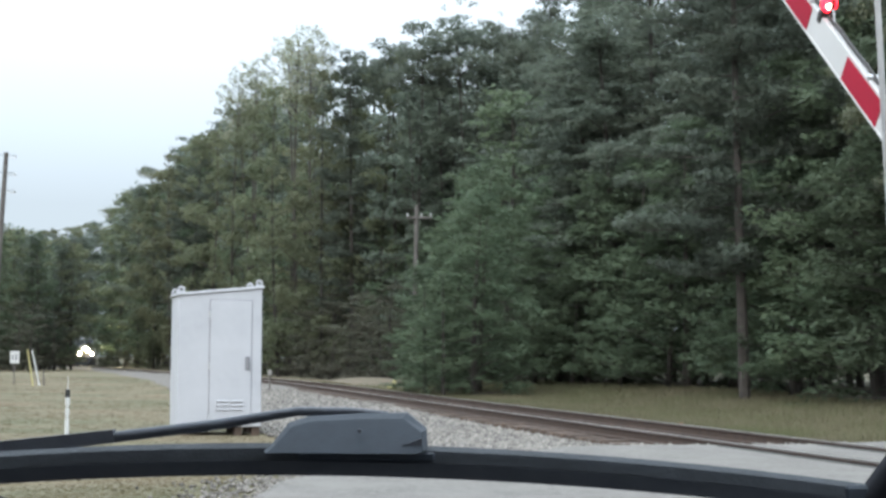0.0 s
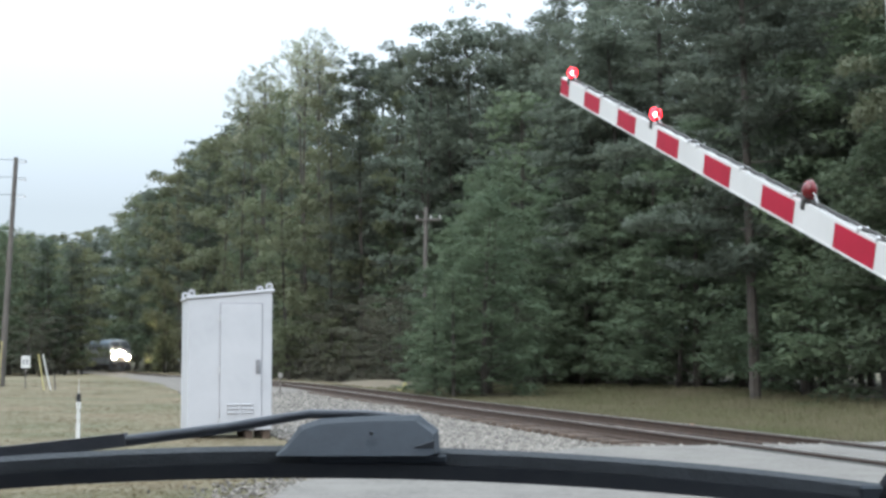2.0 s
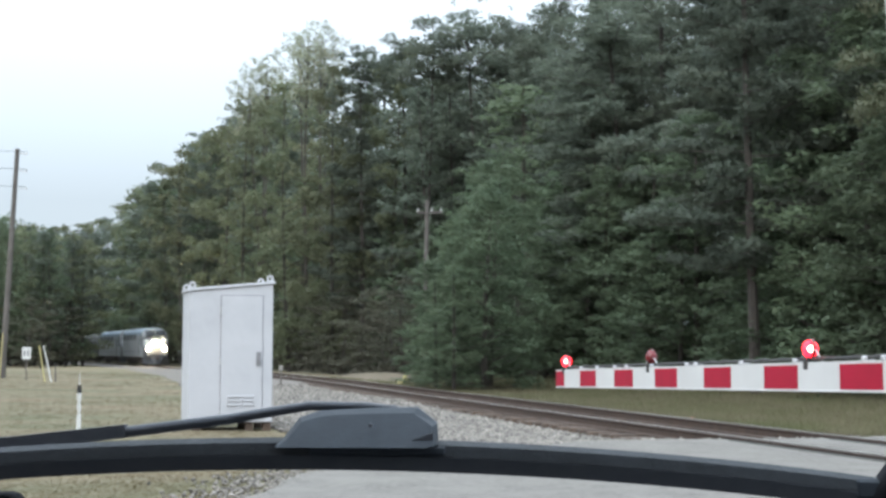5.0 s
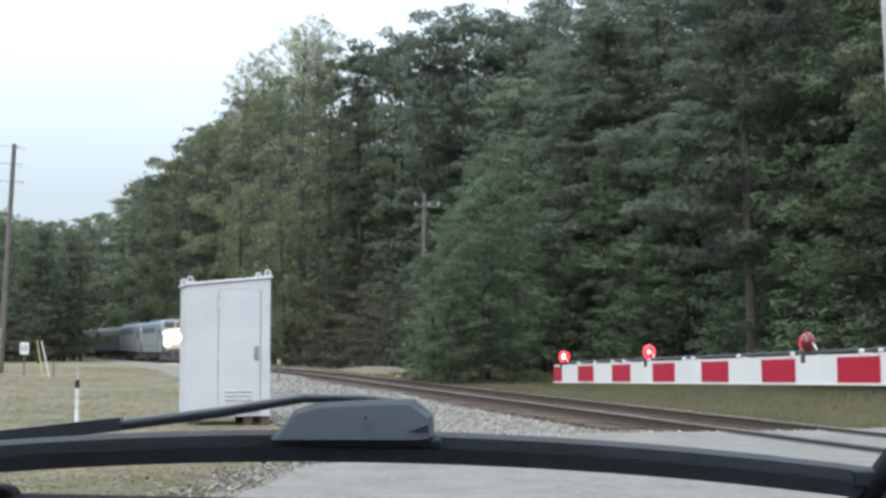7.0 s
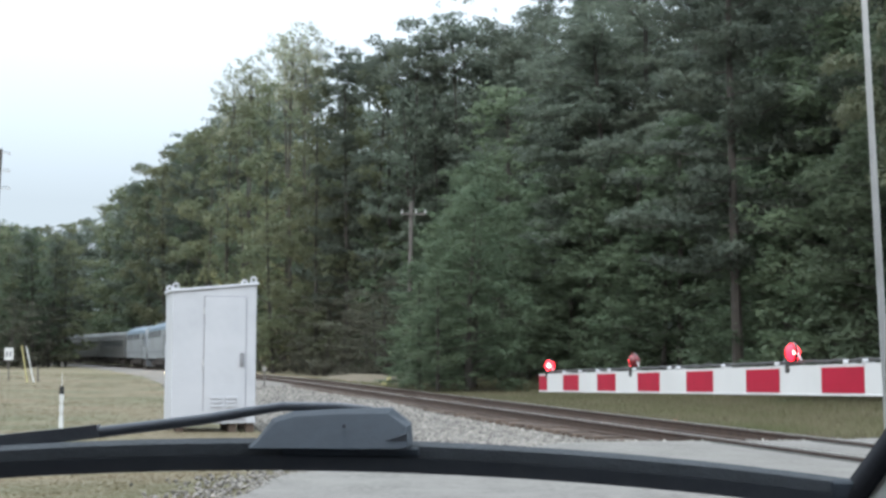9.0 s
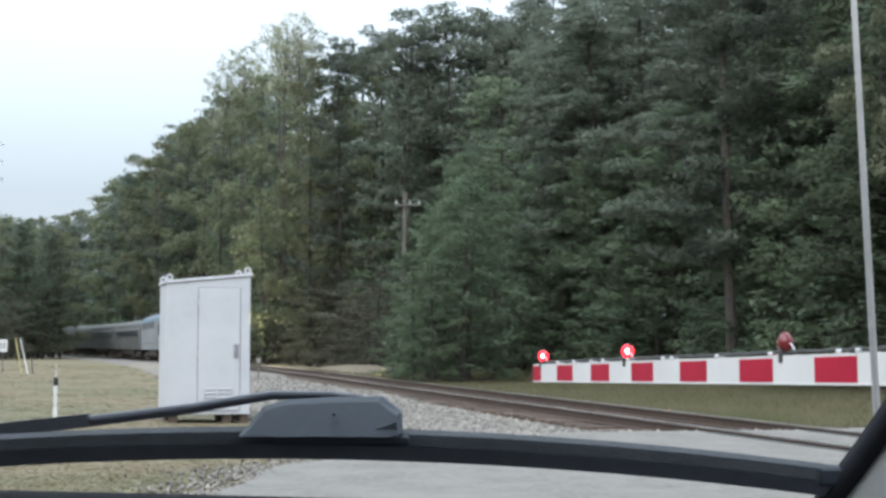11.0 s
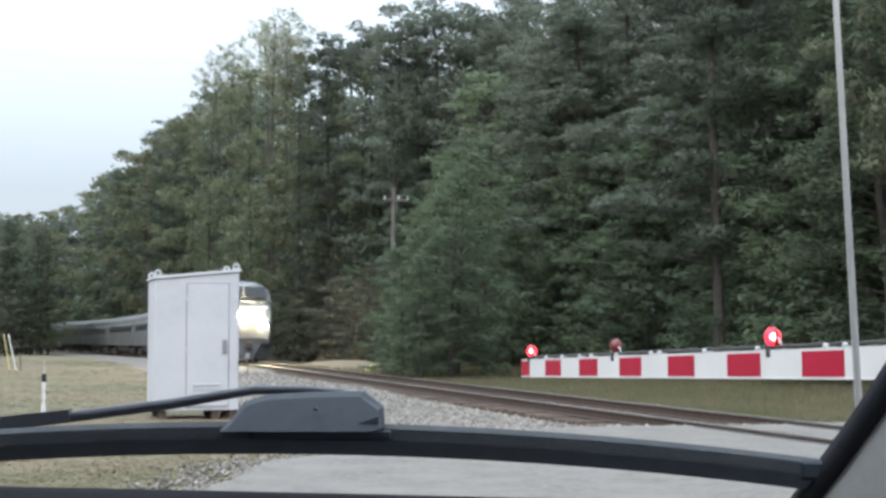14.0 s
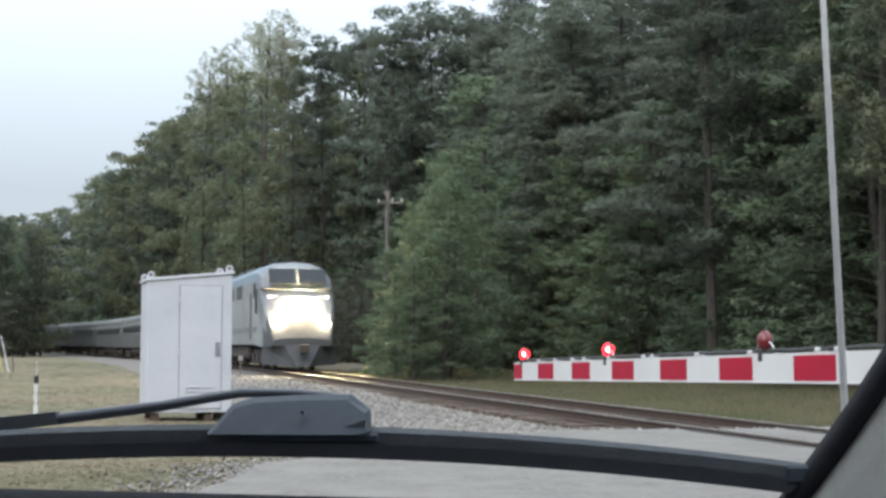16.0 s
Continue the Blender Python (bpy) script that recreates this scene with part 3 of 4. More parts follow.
    if not dense:
        size *= {"pine": 1.75, "broad": 1.45}.get(kind, 1.5)
        per *= {"pine": 0.22, "broad": 0.34}.get(kind, 0.34)
    crown = leaf_mesh("crown", mat, cl, per, size, slim, rng, {"edge": 1.2, "pine": 0.5, "tall": 0.55}.get(kind, 0.9))
    return trunk, crown

WOODS = {}
LABELS = {"pine": ("tall dark green pine in the trackside wood", "pine tree"), "edge": ("bushy young pine at the edge of the wood", "pine tree"),
          "broad": ("broadleaf tree with yellowing green leaves", "tree"), "airy": ("thin tree with pale sparse leaves above the wood", "tree"),
          "brush": ("low brownish brush under the trees", "shrub"),
          "turning": ("roadside tree with leaves turning yellow", "tree"),
          "tall": ("bare-stemmed pine with a high tufted crown", "pine tree")}

def place_tree(kind, x, y, h, rnd, dense=True, wide=1.0, mat=None):
    key = (kind, dense, rnd.randrange(3))
    if key not in WOODS:
        WOODS[key] = tree_meshes(kind, 100 + len(WOODS) * 7, dense)
    trunk, crown = WOODS[key]
    lab, cat = LABELS[kind]
    t = thing("pine_tree" if "pine" in cat else cat, pose(x, y, ground_z(x, y) - 0.1, rnd.uniform(-3.5, 3.5), rnd.uniform(-3.5, 3.5), rnd.uniform(0, 360)), lab, cat, "trees of the wood")
    s = h / 20.0
    w = s ** 0.8 * wide
    k = Matrix.Diagonal((w, w, s, 1))
    shared("trunk", trunk, t, k)
    shared("crown", crown, t, k)
    return t

def build_woods():
    rnd = random.Random(21)
    # the edge of the wood, then rows behind it
    y = 32.0
    while y < 330:
        gap = 3.2 if y < 80 else 4.8 if y < 150 else 8.0
        for row, (back, kinds) in enumerate(((2.6, ("edge", "broad", "edge")), (4.5, ("pine", "edge", "broad")), (8.5, ("pine", "pine", "broad")),
                                            (13.5, ("pine", "broad", "pine")), (20.0, ("pine", "broad", "pine")))):
            if row > 3 and y < 100 or row > 2 and y < 60 or row in (2, 4) and y > 150:
                continue
            yy = y + rnd.uniform(-0.5, 0.5) * gap
            x = front_x(yy) + back + rnd.uniform(-1.2, 1.2)
            b = x / yy
            if x > 0.36 * yy + 5 or row and rnd.random() < 0.08:
                continue
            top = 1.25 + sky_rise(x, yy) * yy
            kind = rnd.choice(kinds)
            h = {0: rnd.uniform(5, 11), 1: rnd.uniform(10, 17)}.get(row, rnd.uniform(17, 23))
            if yy > 95 and row < 2:
                h = rnd.uniform(13, 20)
                if rnd.random() < 0.6:
                    kind = "broad"
            if yy > 140 and kind == "broad" and rnd.random() < 0.6:
                kind = "pine"
            if b > -0.055 and kind == "broad":
                kind = "edge" if row == 0 else "pine"
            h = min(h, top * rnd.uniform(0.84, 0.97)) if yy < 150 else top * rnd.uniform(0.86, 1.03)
            if h < 3 or -0.058 < b < -0.024 and 0 < row < 4 and yy < 96:
                continue
            if -0.117 < b < -0.030 and row == 0 and yy < 110:
                place_tree("brush", x + rnd.uniform(-1, 2), yy, rnd.uniform(2.0, 5.0), rnd, dense=True, wide=1.1)
                continue
            if -0.117 < b < -0.030 and row < 3 and yy < 110:
                kind = rnd.choice(("pine", "pine", "broad"))
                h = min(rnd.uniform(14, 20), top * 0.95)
            place_tree(kind, x, yy, h, rnd, dense=yy < 72, wide=rnd.uniform(1.45, 1.9) if kind == "edge" else rnd.uniform(1.05, 1.65))
        y += gap
    # tall trees further back, sized to close the skyline in the camera's view
    for i in range(48):
        yy = rnd.uniform(86, 130)
        x = rnd.uniform(-0.163, 0.106) * yy
        if x < front_x(yy) + 3:
            continue
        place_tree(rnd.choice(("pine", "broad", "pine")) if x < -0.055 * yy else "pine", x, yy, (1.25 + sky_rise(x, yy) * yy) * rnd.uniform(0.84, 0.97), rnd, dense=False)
    # a turning tree by the road beyond the crossing
    place_tree("turning", 11.3, 32.0, 11.5, rnd, dense=True, wide=0.75)
    # more growth beyond the crossing
    for i in range(15):
        yy = rnd.uniform(44, 64)
        x = yy * rnd.uniform(0.22, 0.37)
        place_tree(rnd.choice(("pine", "edge", "pine")), x, yy, rnd.uniform(9, 18), rnd, dense=True, wide=1.35)
    for i in range(11):
        yy = rnd.uniform(66, 74)
        place_tree(rnd.choice(("edge", "pine")), (0.10 + 0.021 * i) * yy, yy, rnd.uniform(9, 13), rnd, dense=False, wide=1.6)
    # undergrowth deep in the hollow
    for i in range(22):
        yy = rnd.uniform(84, 140)
        x = rnd.uniform(-0.121, -0.025) * yy
        if x > front_x(yy) + 4:
            place_tree(rnd.choice(("brush", "broad", "edge")), x, yy, rnd.uniform(5, 10), rnd, dense=False, wide=1.3)
    # low growth that closes the foot of the wood
    for i in range(40):
        yy = rnd.uniform(58, 120)
        x = front_x(yy) + rnd.uniform(5, 16)
        place_tree("brush" if x < -0.02 * yy else "edge", x, yy, rnd.uniform(3, 7), rnd, dense=False, wide=1.3)
    # scrub along the foot of the wood, and along the inside of the bend
    yy = 62.0
    while yy < 320:
        place_tree("brush" if yy < 125 else rnd.choice(("brush", "broad")), front_x(yy) + (rnd.uniform(-2.4, 0.3) if yy > 70 else rnd.uniform(0.2, 2.0)), yy, rnd.uniform(2.5, 6.0), rnd, dense=False, wide=1.8)
        yy += 2.2 if yy < 110 else 5.0
    for i in range(34):
        b = -0.365 + i * 0.0034 + rnd.uniform(-0.002, 0.002)
        yy = rnd.uniform(150, 195)
        if track_off(b * yy, yy) < -5:
            place_tree(rnd.choice(("brush", "broad")), b * yy, yy, rnd.uniform(4, 8), rnd, dense=False, wide=1.6)
    # bare stems at the edge of the wood
    place_tree("pine", 8.75, 41.5, 18.0, rnd, dense=True, wide=1.1)
    place_tree("tall", 10.9, 33.5, 20.0, rnd, dense=True, wide=0.6)
    # young pines in front of the wood
    for x, yy, h in ((0.3, 47, 4.2), (1.3, 49, 7.2), (-0.3, 50, 4.6), (1.6, 53, 8.6), (0.6, 54, 6.8), (0.2, 56, 4.5), (2.9, 60, 7.5), (4.2, 62, 6.0), (5.6, 60, 6.6), (7.2, 57, 5.6), (8.4, 53, 6.5)):
        place_tree("edge", x, yy, h, rnd, dense=True, wide=1.55)
    # the trees that stand out on the skyline, placed and sized to fit the camera's view
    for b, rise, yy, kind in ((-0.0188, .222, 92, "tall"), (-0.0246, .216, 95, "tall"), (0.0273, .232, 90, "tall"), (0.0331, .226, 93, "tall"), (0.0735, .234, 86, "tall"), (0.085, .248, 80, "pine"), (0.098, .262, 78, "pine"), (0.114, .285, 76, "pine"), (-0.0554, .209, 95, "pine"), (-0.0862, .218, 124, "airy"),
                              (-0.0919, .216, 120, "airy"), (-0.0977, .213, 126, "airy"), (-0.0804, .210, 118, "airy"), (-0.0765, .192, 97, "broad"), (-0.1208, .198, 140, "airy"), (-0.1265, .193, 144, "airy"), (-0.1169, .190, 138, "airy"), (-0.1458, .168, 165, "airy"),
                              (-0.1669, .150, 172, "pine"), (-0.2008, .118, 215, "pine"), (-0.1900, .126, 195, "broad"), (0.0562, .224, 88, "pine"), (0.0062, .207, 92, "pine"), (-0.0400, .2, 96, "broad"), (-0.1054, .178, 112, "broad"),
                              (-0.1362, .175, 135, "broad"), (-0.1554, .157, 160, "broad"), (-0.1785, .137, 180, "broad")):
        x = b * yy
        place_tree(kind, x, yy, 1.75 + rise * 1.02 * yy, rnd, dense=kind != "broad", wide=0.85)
    # woods on the near side of the bend
    for i in range(70):
        b = -0.359 + i * 0.0016 + rnd.uniform(-0.003, 0.003)
        yy = rnd.uniform(165, 205) if i % 2 else rnd.uniform(205, 290)
        x = b * yy
        if track_off(x, yy) > -5:
            continue
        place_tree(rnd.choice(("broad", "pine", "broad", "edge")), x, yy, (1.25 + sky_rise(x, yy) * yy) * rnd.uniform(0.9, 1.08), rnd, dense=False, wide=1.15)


# ---- signal cabinet ----
def build_cabinet():
    w, d = 1.43, 1.2
    c = thing("signal_cabinet", pose(-4.35, 25.0, -0.15, 0, 0, 15.5), "white painted steel railway signal cabinet with a closed door", "signal cabinet")
    bm = bmesh.new()
    # body: one box whose roof climbs to the right
    box(bm, 0, w, 0, d, 0.20, 2.36, 0.012)
    for v in bm.verts:
        if v.co.z > 2.0:
            v.co.z += 0.07 + 0.14 * v.co.x / w
    part("body", bm, "cabinet", c)
    bm = bmesh.new()
    box(bm, -0.03, w + 0.03, -0.03, d + 0.03, 2.36, 2.41, 0.01)
    for v in bm.verts:
        v.co.z += 0.07 + 0.14 * v.co.x / w
    part("roof", bm, "cabinet", c)
    bm = bmesh.new()
    box(bm, 0.54, 1.25, -0.022, -0.002, 0.27, 2.36, 0.006)
    door = part("door", bm, "cabinet", c)
    # dark shut line round the door
    for a in ((0.530, 0.538, 0.26, 2.37), (1.252, 1.262, 0.26, 2.37), (0.538, 1.252, 2.362, 2.372), (0.538, 1.252, 0.256, 0.266)):
        bm = bmesh.new()
        box(bm, a[0], a[1], -0.006, 0.002, a[2], a[3])
        part("door_gap", bm, "door_line", c, "grey shut line of the door")
    for z in (0.36, 1.24, 2.12):
        bm = bmesh.new()
        rod(bm, (0.53, -0.025, z - 0.055), (0.53, -0.025, z + 0.055), 0.014)
        part("hinge", bm, "galv", c)
    bm = bmesh.new()
    box(bm, 1.145, 1.225, -0.034, -0.02, 1.16, 1.40, 0.006)
    box(bm, 1.165, 1.20, -0.06, -0.03, 1.24, 1.32, 0.008)
    rod(bm, (1.19, -0.06, 1.32), (1.19, -0.06, 1.18), 0.014)
    h = part("handle", bm, "door_line", door, "grey steel handle with a padlock")
    for k in range(6):
        bm = bmesh.new()
        box(bm, 0.66 + 0.25 * (k % 2), 0.86 + 0.25 * (k % 2), -0.045, -0.02, 0.48 + 0.07 * (k // 2), 0.515 + 0.07 * (k // 2), 0.006)
        part("louvre", bm, "cabinet", door)
    # plain notice, lettering too small to read
    bm = bmesh.new()
    box(bm, 0.80, 1.08, -0.026, -0.022, 1.50, 1.56)
    part("notice", bm, "cabinet", door, "small faded notice")
    for x in (0.05, w - 0.05):
        for y in (0.05, d - 0.05):
            bm = bmesh.new()
            z = 2.48 + 0.14 * x / w
            n = 14
            ring = []
            for k in range(n):
                a = 2 * math.pi * k / n
                ring.append([bm.verts.new((x + r * math.cos(a), y + o, z + 0.055 + r * math.sin(a))) for r, o in ((0.06, -0.012), (0.06, 0.012), (0.026, 0.012), (0.026, -0.012))])
            for k in range(n):
                p, q = ring[k], ring[(k + 1) % n]
                for j in range(4):
                    bm.faces.new((p[j], p[(j + 1) % 4], q[(j + 1) % 4], q[j]))
            box(bm, x - 0.06, x + 0.06, y - 0.012, y + 0.012, z - 0.03, z + 0.03)
            part("lifting_eye", bm, "cabinet", c)
    for x in (0.08, 0.98, 1.28):
        for y in (0.06, d - 0.2):
            bm = bmesh.new()
            box(bm, x, x + 0.14, y, y + 0.14, -0.05, 0.20, 0.01)
            part("foot", bm, "tie", c, "dark timber foot")

# ---- crossing gate ----
GATE_PIVOT = (1.997, 4.381, 1.554)
GATE_DROP = 0.36     # the arm hangs this far under its pivot
GATE_TURN = 100.21
def build_gate():
    # mast and mechanism, standing beside the road
    mast = thing("gate_mast", pose(2.30, 4.43, 0.0, 0, 0, GATE_TURN), "galvanised crossing gate mast with a mechanism box", "gate mast")
    bm = bmesh.new()
    rod(bm, (0, 0, 0), (0, 0, 2.9), 0.055, seg=16)
    part("pole", bm, "galv", mast)
    bm = bmesh.new()
    box(bm, -0.2, 0.2, -0.05, 0.17, 1.3, 1.8, 0.03)
    part("mechanism_box", bm, "galv", mast)
    bm = bmesh.new()
    rod(bm, (-0.005, 0.15, 1.554), (-0.005, 0.345, 1.554), 0.03, seg=14)
    part("drive_shaft", bm, "dark_steel", mast, "dark drive shaft that carries the arm")
    bm = bmesh.new()
    box(bm, -0.2, 0.2, -0.2, 0.2, 0.0, 0.08, 0.02)
    part("base", bm, "concrete", mast)
    g = thing("crossing_gate", pose(*GATE_PIVOT, 0, 0, GATE_TURN), "red and white striped level crossing gate arm with red lamps", "crossing gate")
    hh, th = 0.062, 0.022
    U = 0.4064
    x0 = 5.905     # a stripe begins here, counted from the pivot
    tip = 6.56
    edges = [tip, x0 + U] + [x0 - U * k for k in range(0, 14)]
    for k, (b, a) in enumerate(zip(edges, edges[1:])):
        red = k % 2 == 0
        if b <= 0.3:
            continue
        a = max(a, 0.3)
        bm = bmesh.new()
        box(bm, a, b, -th, th, -hh, hh)
        part("panel", bm, "white", g)
        if red:
            bm = bmesh.new()
            box(bm, a + 0.012, b - 0.012, -th - 0.003, th + 0.003, -hh + 0.006, hh - 0.012)
            part("stripe", bm, "red", g, "red reflective stripe")
    bm = bmesh.new()
    box(bm, 0.3, tip, -0.026, 0.026, -hh - 0.006, -hh + 0.003, 0.002)
    part("lower_edge", bm, "white", g)
    bm = bmesh.new()
    box(bm, -0.9, 0.45, 0.03, 0.07, -0.09, 0.09, 0.01)
    part("support", bm, "galv", g)
    # cable along the top, held by clips
    bm = bmesh.new()
    pts = [(0.4 + k * 0.1, 0, hh + 0.012 + 0.006 * math.sin(k * 1.3) ** 2) for k in range(60)]
    sweep(bm, pts, [(0.009 * math.cos(a), 0.009 * math.sin(a)) for a in (0, 1.05, 2.1, 3.14, 4.19, 5.24)])
    part("cable", bm, "dark_steel", g, "black lamp cable")
    for x in (0.9, 1.45, 1.62, 2.3, 2.95, 3.6, 3.74, 4.35, 4.85, 5.1, 5.5, 5.9):
        bm = bmesh.new()
        box(bm, x - 0.011, x + 0.011, -0.026, 0.026, hh - 0.008, hh + 0.018, 0.004)
        part("clip", bm, "galv", g)
    bulbs = []
    for x, lit in ((6.34, True), (4.40, False), (2.17, False)):
        bm = bmesh.new()
        box(bm, x - 0.018, x + 0.018, -0.03, 0.03, hh - 0.032, hh + 0.022, 0.005)
        part("lamp_bracket", bm, "dark_steel", g, "black lamp bracket")
        # round housing ring, and in it a drum with a lit and a dark face
        zc = hh + 0.058
        bm = bmesh.new()
        n = 20
        ring = []
        for k in range(n):
            a = 2 * math.pi * k / n
            ring.append([bm.verts.new((x + r * math.cos(a), o, zc + r * math.sin(a))) for r, o in ((0.047, -0.008), (0.047, 0.008), (0.0425, 0.008), (0.0425, -0.008))])
        for k in range(n):
            p, q = ring[k], ring[(k + 1) % n]
            for j in range(4):
                bm.faces.new((p[j], p[(j + 1) % 4], q[(j + 1) % 4], q[j]))
        part("lamp_housing", bm, "lens_off", g, "dark red lamp ring")
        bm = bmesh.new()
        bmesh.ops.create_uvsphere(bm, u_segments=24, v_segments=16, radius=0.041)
        # the lit half and bright core are aimed at the camera's place
        to_camera = Vector((math.cos(radians(161)), math.sin(radians(161)), 0.0))
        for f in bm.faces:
            d = f.calc_center_median().normalized().dot(to_camera)
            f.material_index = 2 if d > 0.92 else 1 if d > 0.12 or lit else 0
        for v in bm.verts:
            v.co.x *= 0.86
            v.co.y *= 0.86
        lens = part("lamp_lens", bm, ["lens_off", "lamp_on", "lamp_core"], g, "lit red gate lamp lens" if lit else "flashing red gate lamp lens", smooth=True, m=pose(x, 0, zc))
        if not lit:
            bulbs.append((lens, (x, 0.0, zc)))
        for s in (-1, 1):
            bm = bmesh.new()
            sweep(bm, [(x + s * (0.02 + 0.02 * k), 0.0, hh + 0.045 - 0.03 * (k / 5) ** 2 + 0.012 * math.sin(k)) for k in range(8)], [(0.0035 * math.cos(a), 0.0035 * math.sin(a)) for a in (0, 1.57, 3.14, 4.71)])
            part("lead", bm, "galv", g, "grey lamp lead")
    for ch in g.children:
        ch.location.z -= GATE_DROP
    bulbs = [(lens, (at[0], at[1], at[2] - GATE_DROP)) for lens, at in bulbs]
    bm = bmesh.new()
    box(bm, -0.09, 0.09, 0.03, 0.075, -0.45, 0.09, 0.01)
    part("hanger", bm, "galv", g, "galvanised hanger plate")
    return g, bulbs

# ---- train ----
def loft(bm, sections, mat=0, cap=True):
    """Skin over rings of equal length; sections: lists of points."""
    rings = [[bm.verts.new(p) for p in s] for s in sections]
    n = len(rings[0])
    for a, b in zip(rings, rings[1:]):
        for k in range(n - 1):
            f = bm.faces.new((a[k], a[k + 1], b[k + 1], b[k]))
            f.material_index = mat
        f = bm.faces.new((a[n - 1], a[0], b[0], b[n - 1]))
        f.material_index = mat
    if cap:
        bm.faces.new(rings[0][::-1])
        bm.faces.new(rings[-1])
    bmesh.ops.recalc_face_normals(bm, faces=bm.faces)
    return bm

def body_ring(x, w, z0, z1, zs, r):
    """Half-round topped cross section at x: width w, floor z0, roof z1, shoulder zs."""
    pts = [(x, -w / 2, z0), (x, -w / 2, (z0 + zs) / 2), (x, -w / 2, zs)]
    for k in range(1, 8):
        a = math.pi * k / 8
        pts.append((x, -w / 2 * math.copysign(abs(math.cos(a)) ** 0.8, math.cos(a)), zs + (z1 - zs) * math.sin(a) ** 0.85))
    return pts + [(x, w / 2, zs), (x, w / 2, (z0 + zs) / 2), (x, w / 2, z0)]

def add_truck(t, x, axles=2):
    bm = bmesh.new()
    for s in (-1, 1):
        box(bm, x - 1.9, x + 1.9, s * 1.12 - 0.1, s * 1.12 + 0.1, 0.45, 0.85, 0.05)
        for k in range(-1, 2):
            box(bm, x + k * 1.3 - 0.28, x + k * 1.3 + 0.28, s * 1.2 - 0.12, s * 1.2 + 0.12, 0.3, 0.7, 0.04)
    tr = part("truck", bm, "truck", t, "sooty wheel truck")
    for k in ((-1.3, 1.3)):
        for s in (-1, 1):
            bm = bmesh.new()
            rod(bm, (x + k, s * 0.70, 0.5), (x + k, s * 0.84, 0.5), 0.5, seg=20)
            part("wheel", bm, "truck", tr)

def build_loco(lead):
    t = thing("locomotive", Matrix.Identity(4), "silver grey passenger diesel locomotive with blazing headlights" if lead else "silver grey passenger diesel locomotive coupled behind the first", "locomotive", "train")
    bm = bmesh.new()
    # origin at mid length on the rails, nose towards +x
    secs = [body_ring(x, w, z0, z1, zs, 1) for x, w, z0, z1, zs in (
        (-10.4, 3.0, 1.05, 4.36, 3.6), (-9.9, 3.05, 1.05, 4.46, 3.65), (5.6, 3.05, 1.05, 4.46, 3.65), (7.0, 3.05, 1.05, 4.46, 3.62),
        (7.9, 3.02, 1.02, 4.42, 3.50), (8.5, 2.98, 0.98, 4.18, 3.40), (8.95, 2.92, 0.95, 3.2, 2.85), (9.25, 2.85, 0.95, 3.0, 2.6), (9.75, 2.7, 0.95, 2.35, 2.0), (10.15, 2.5, 0.95, 1.6, 1.4), (10.3, 2.3, 1.0, 1.3, 1.15))]
    loft(bm, secs)
    for f in bm.faces:
        c = f.calc_center_median()
        if 7.95 < c.x < 9.8 and c.z > 2.15:
            f.material_index = 1
        elif c.x < 7.95 and c.z > 3.66:
            f.material_index = 3
        elif c.x > 9.9 or (c.x > 9.2 and c.z < 1.4):
            f.material_index = 2
    body = part("body", bm, ["loco_grey", "loco_mask", "loco_dark", "loco_roof"], t)
    # windscreens on the sloped face
    a = math.degrees(math.atan2(0.95, 0.80))
    for s in (-1, 1):
        bm = bmesh.new()
        box(bm, -0.40, 0.40, -0.55, 0.55, -0.012, 0.02, 0.01)
        part("windscreen", bm, "glass", t, "dark windscreen", m=Matrix.Translation((8.83, s * 0.60, 3.80)) @ pose(0, 0, 0, 0, 51, 0))
    bm = bmesh.new()
    box(bm, 8.35, 9.0, -1.46, 1.46, 3.25, 3.32, 0.02)
    part("brow", bm, "loco_dark", t)
    # headlight cluster, number boards, ditch lights
    for s in (-1, 1):
        bm = bmesh.new()
        rod(bm, (9.2, s * 0.2, 2.56), (9.78, s * 0.2, 2.54), 0.17, seg=18)
        part("headlight", bm, "headlight", t, "blazing warm headlight") if lead else part("headlight", bm, "glass", t)
        bm = bmesh.new()
        rod(bm, (9.5, s * 0.92, 1.98), (10.02, s * 0.92, 1.96), 0.16, seg=18)
        part("ditch_light", bm, "headlight", t, "blazing warm ditch light") if lead else part("ditch_light", bm, "glass", t)
        bm = bmesh.new()
        box(bm, 9.0, 9.2, s * 1.0 - 0.25, s * 1.0 + 0.25, 2.86, 3.02, 0.02)
        part("number_board", bm, "sign", t, "pale number board")
        # cab side
        bm = bmesh.new()
        box(bm, 6.9, 7.7, s * 1.515, s * 1.535, 2.95, 3.55, 0.01)
        part("cab_window", bm, "glass", t, "dark cab window")
        bm = bmesh.new()
        box(bm, 5.8, 6.35, s * 1.51, s * 1.535, 1.25, 3.2, 0.01)
        part("cab_door", bm, "loco_dark", t, "dark grey cab door")
        bm = bmesh.new()
        box(bm, -9.8, 7.9, s * 1.52, s * 1.535, 1.55, 1.78, 0.005)
        part("side_stripe", bm, "loco_mask", t, "grey side stripe")
        for k in range(4):
            bm = bmesh.new()
            box(bm, -8.8 + k * 3.2, -6.6 + k * 3.2, s * 1.51, s * 1.54, 3.05, 3.65, 0.01)
            part("grille", bm, "loco_dark", t, "dark louvred grille")
        bm = bmesh.new()
        box(bm, 7.95, 8.05, s * 1.53, s * 1.6, 2.3, 3.3, 0.02)
        part("grab_rail", bm, "loco_dark", t)
    for k in range(3):
        bm = bmesh.new()
        box(bm, -8.5 + k * 3.4, -6.2 + k * 3.4, -0.8, 0.8, 4.34, 4.52, 0.05)
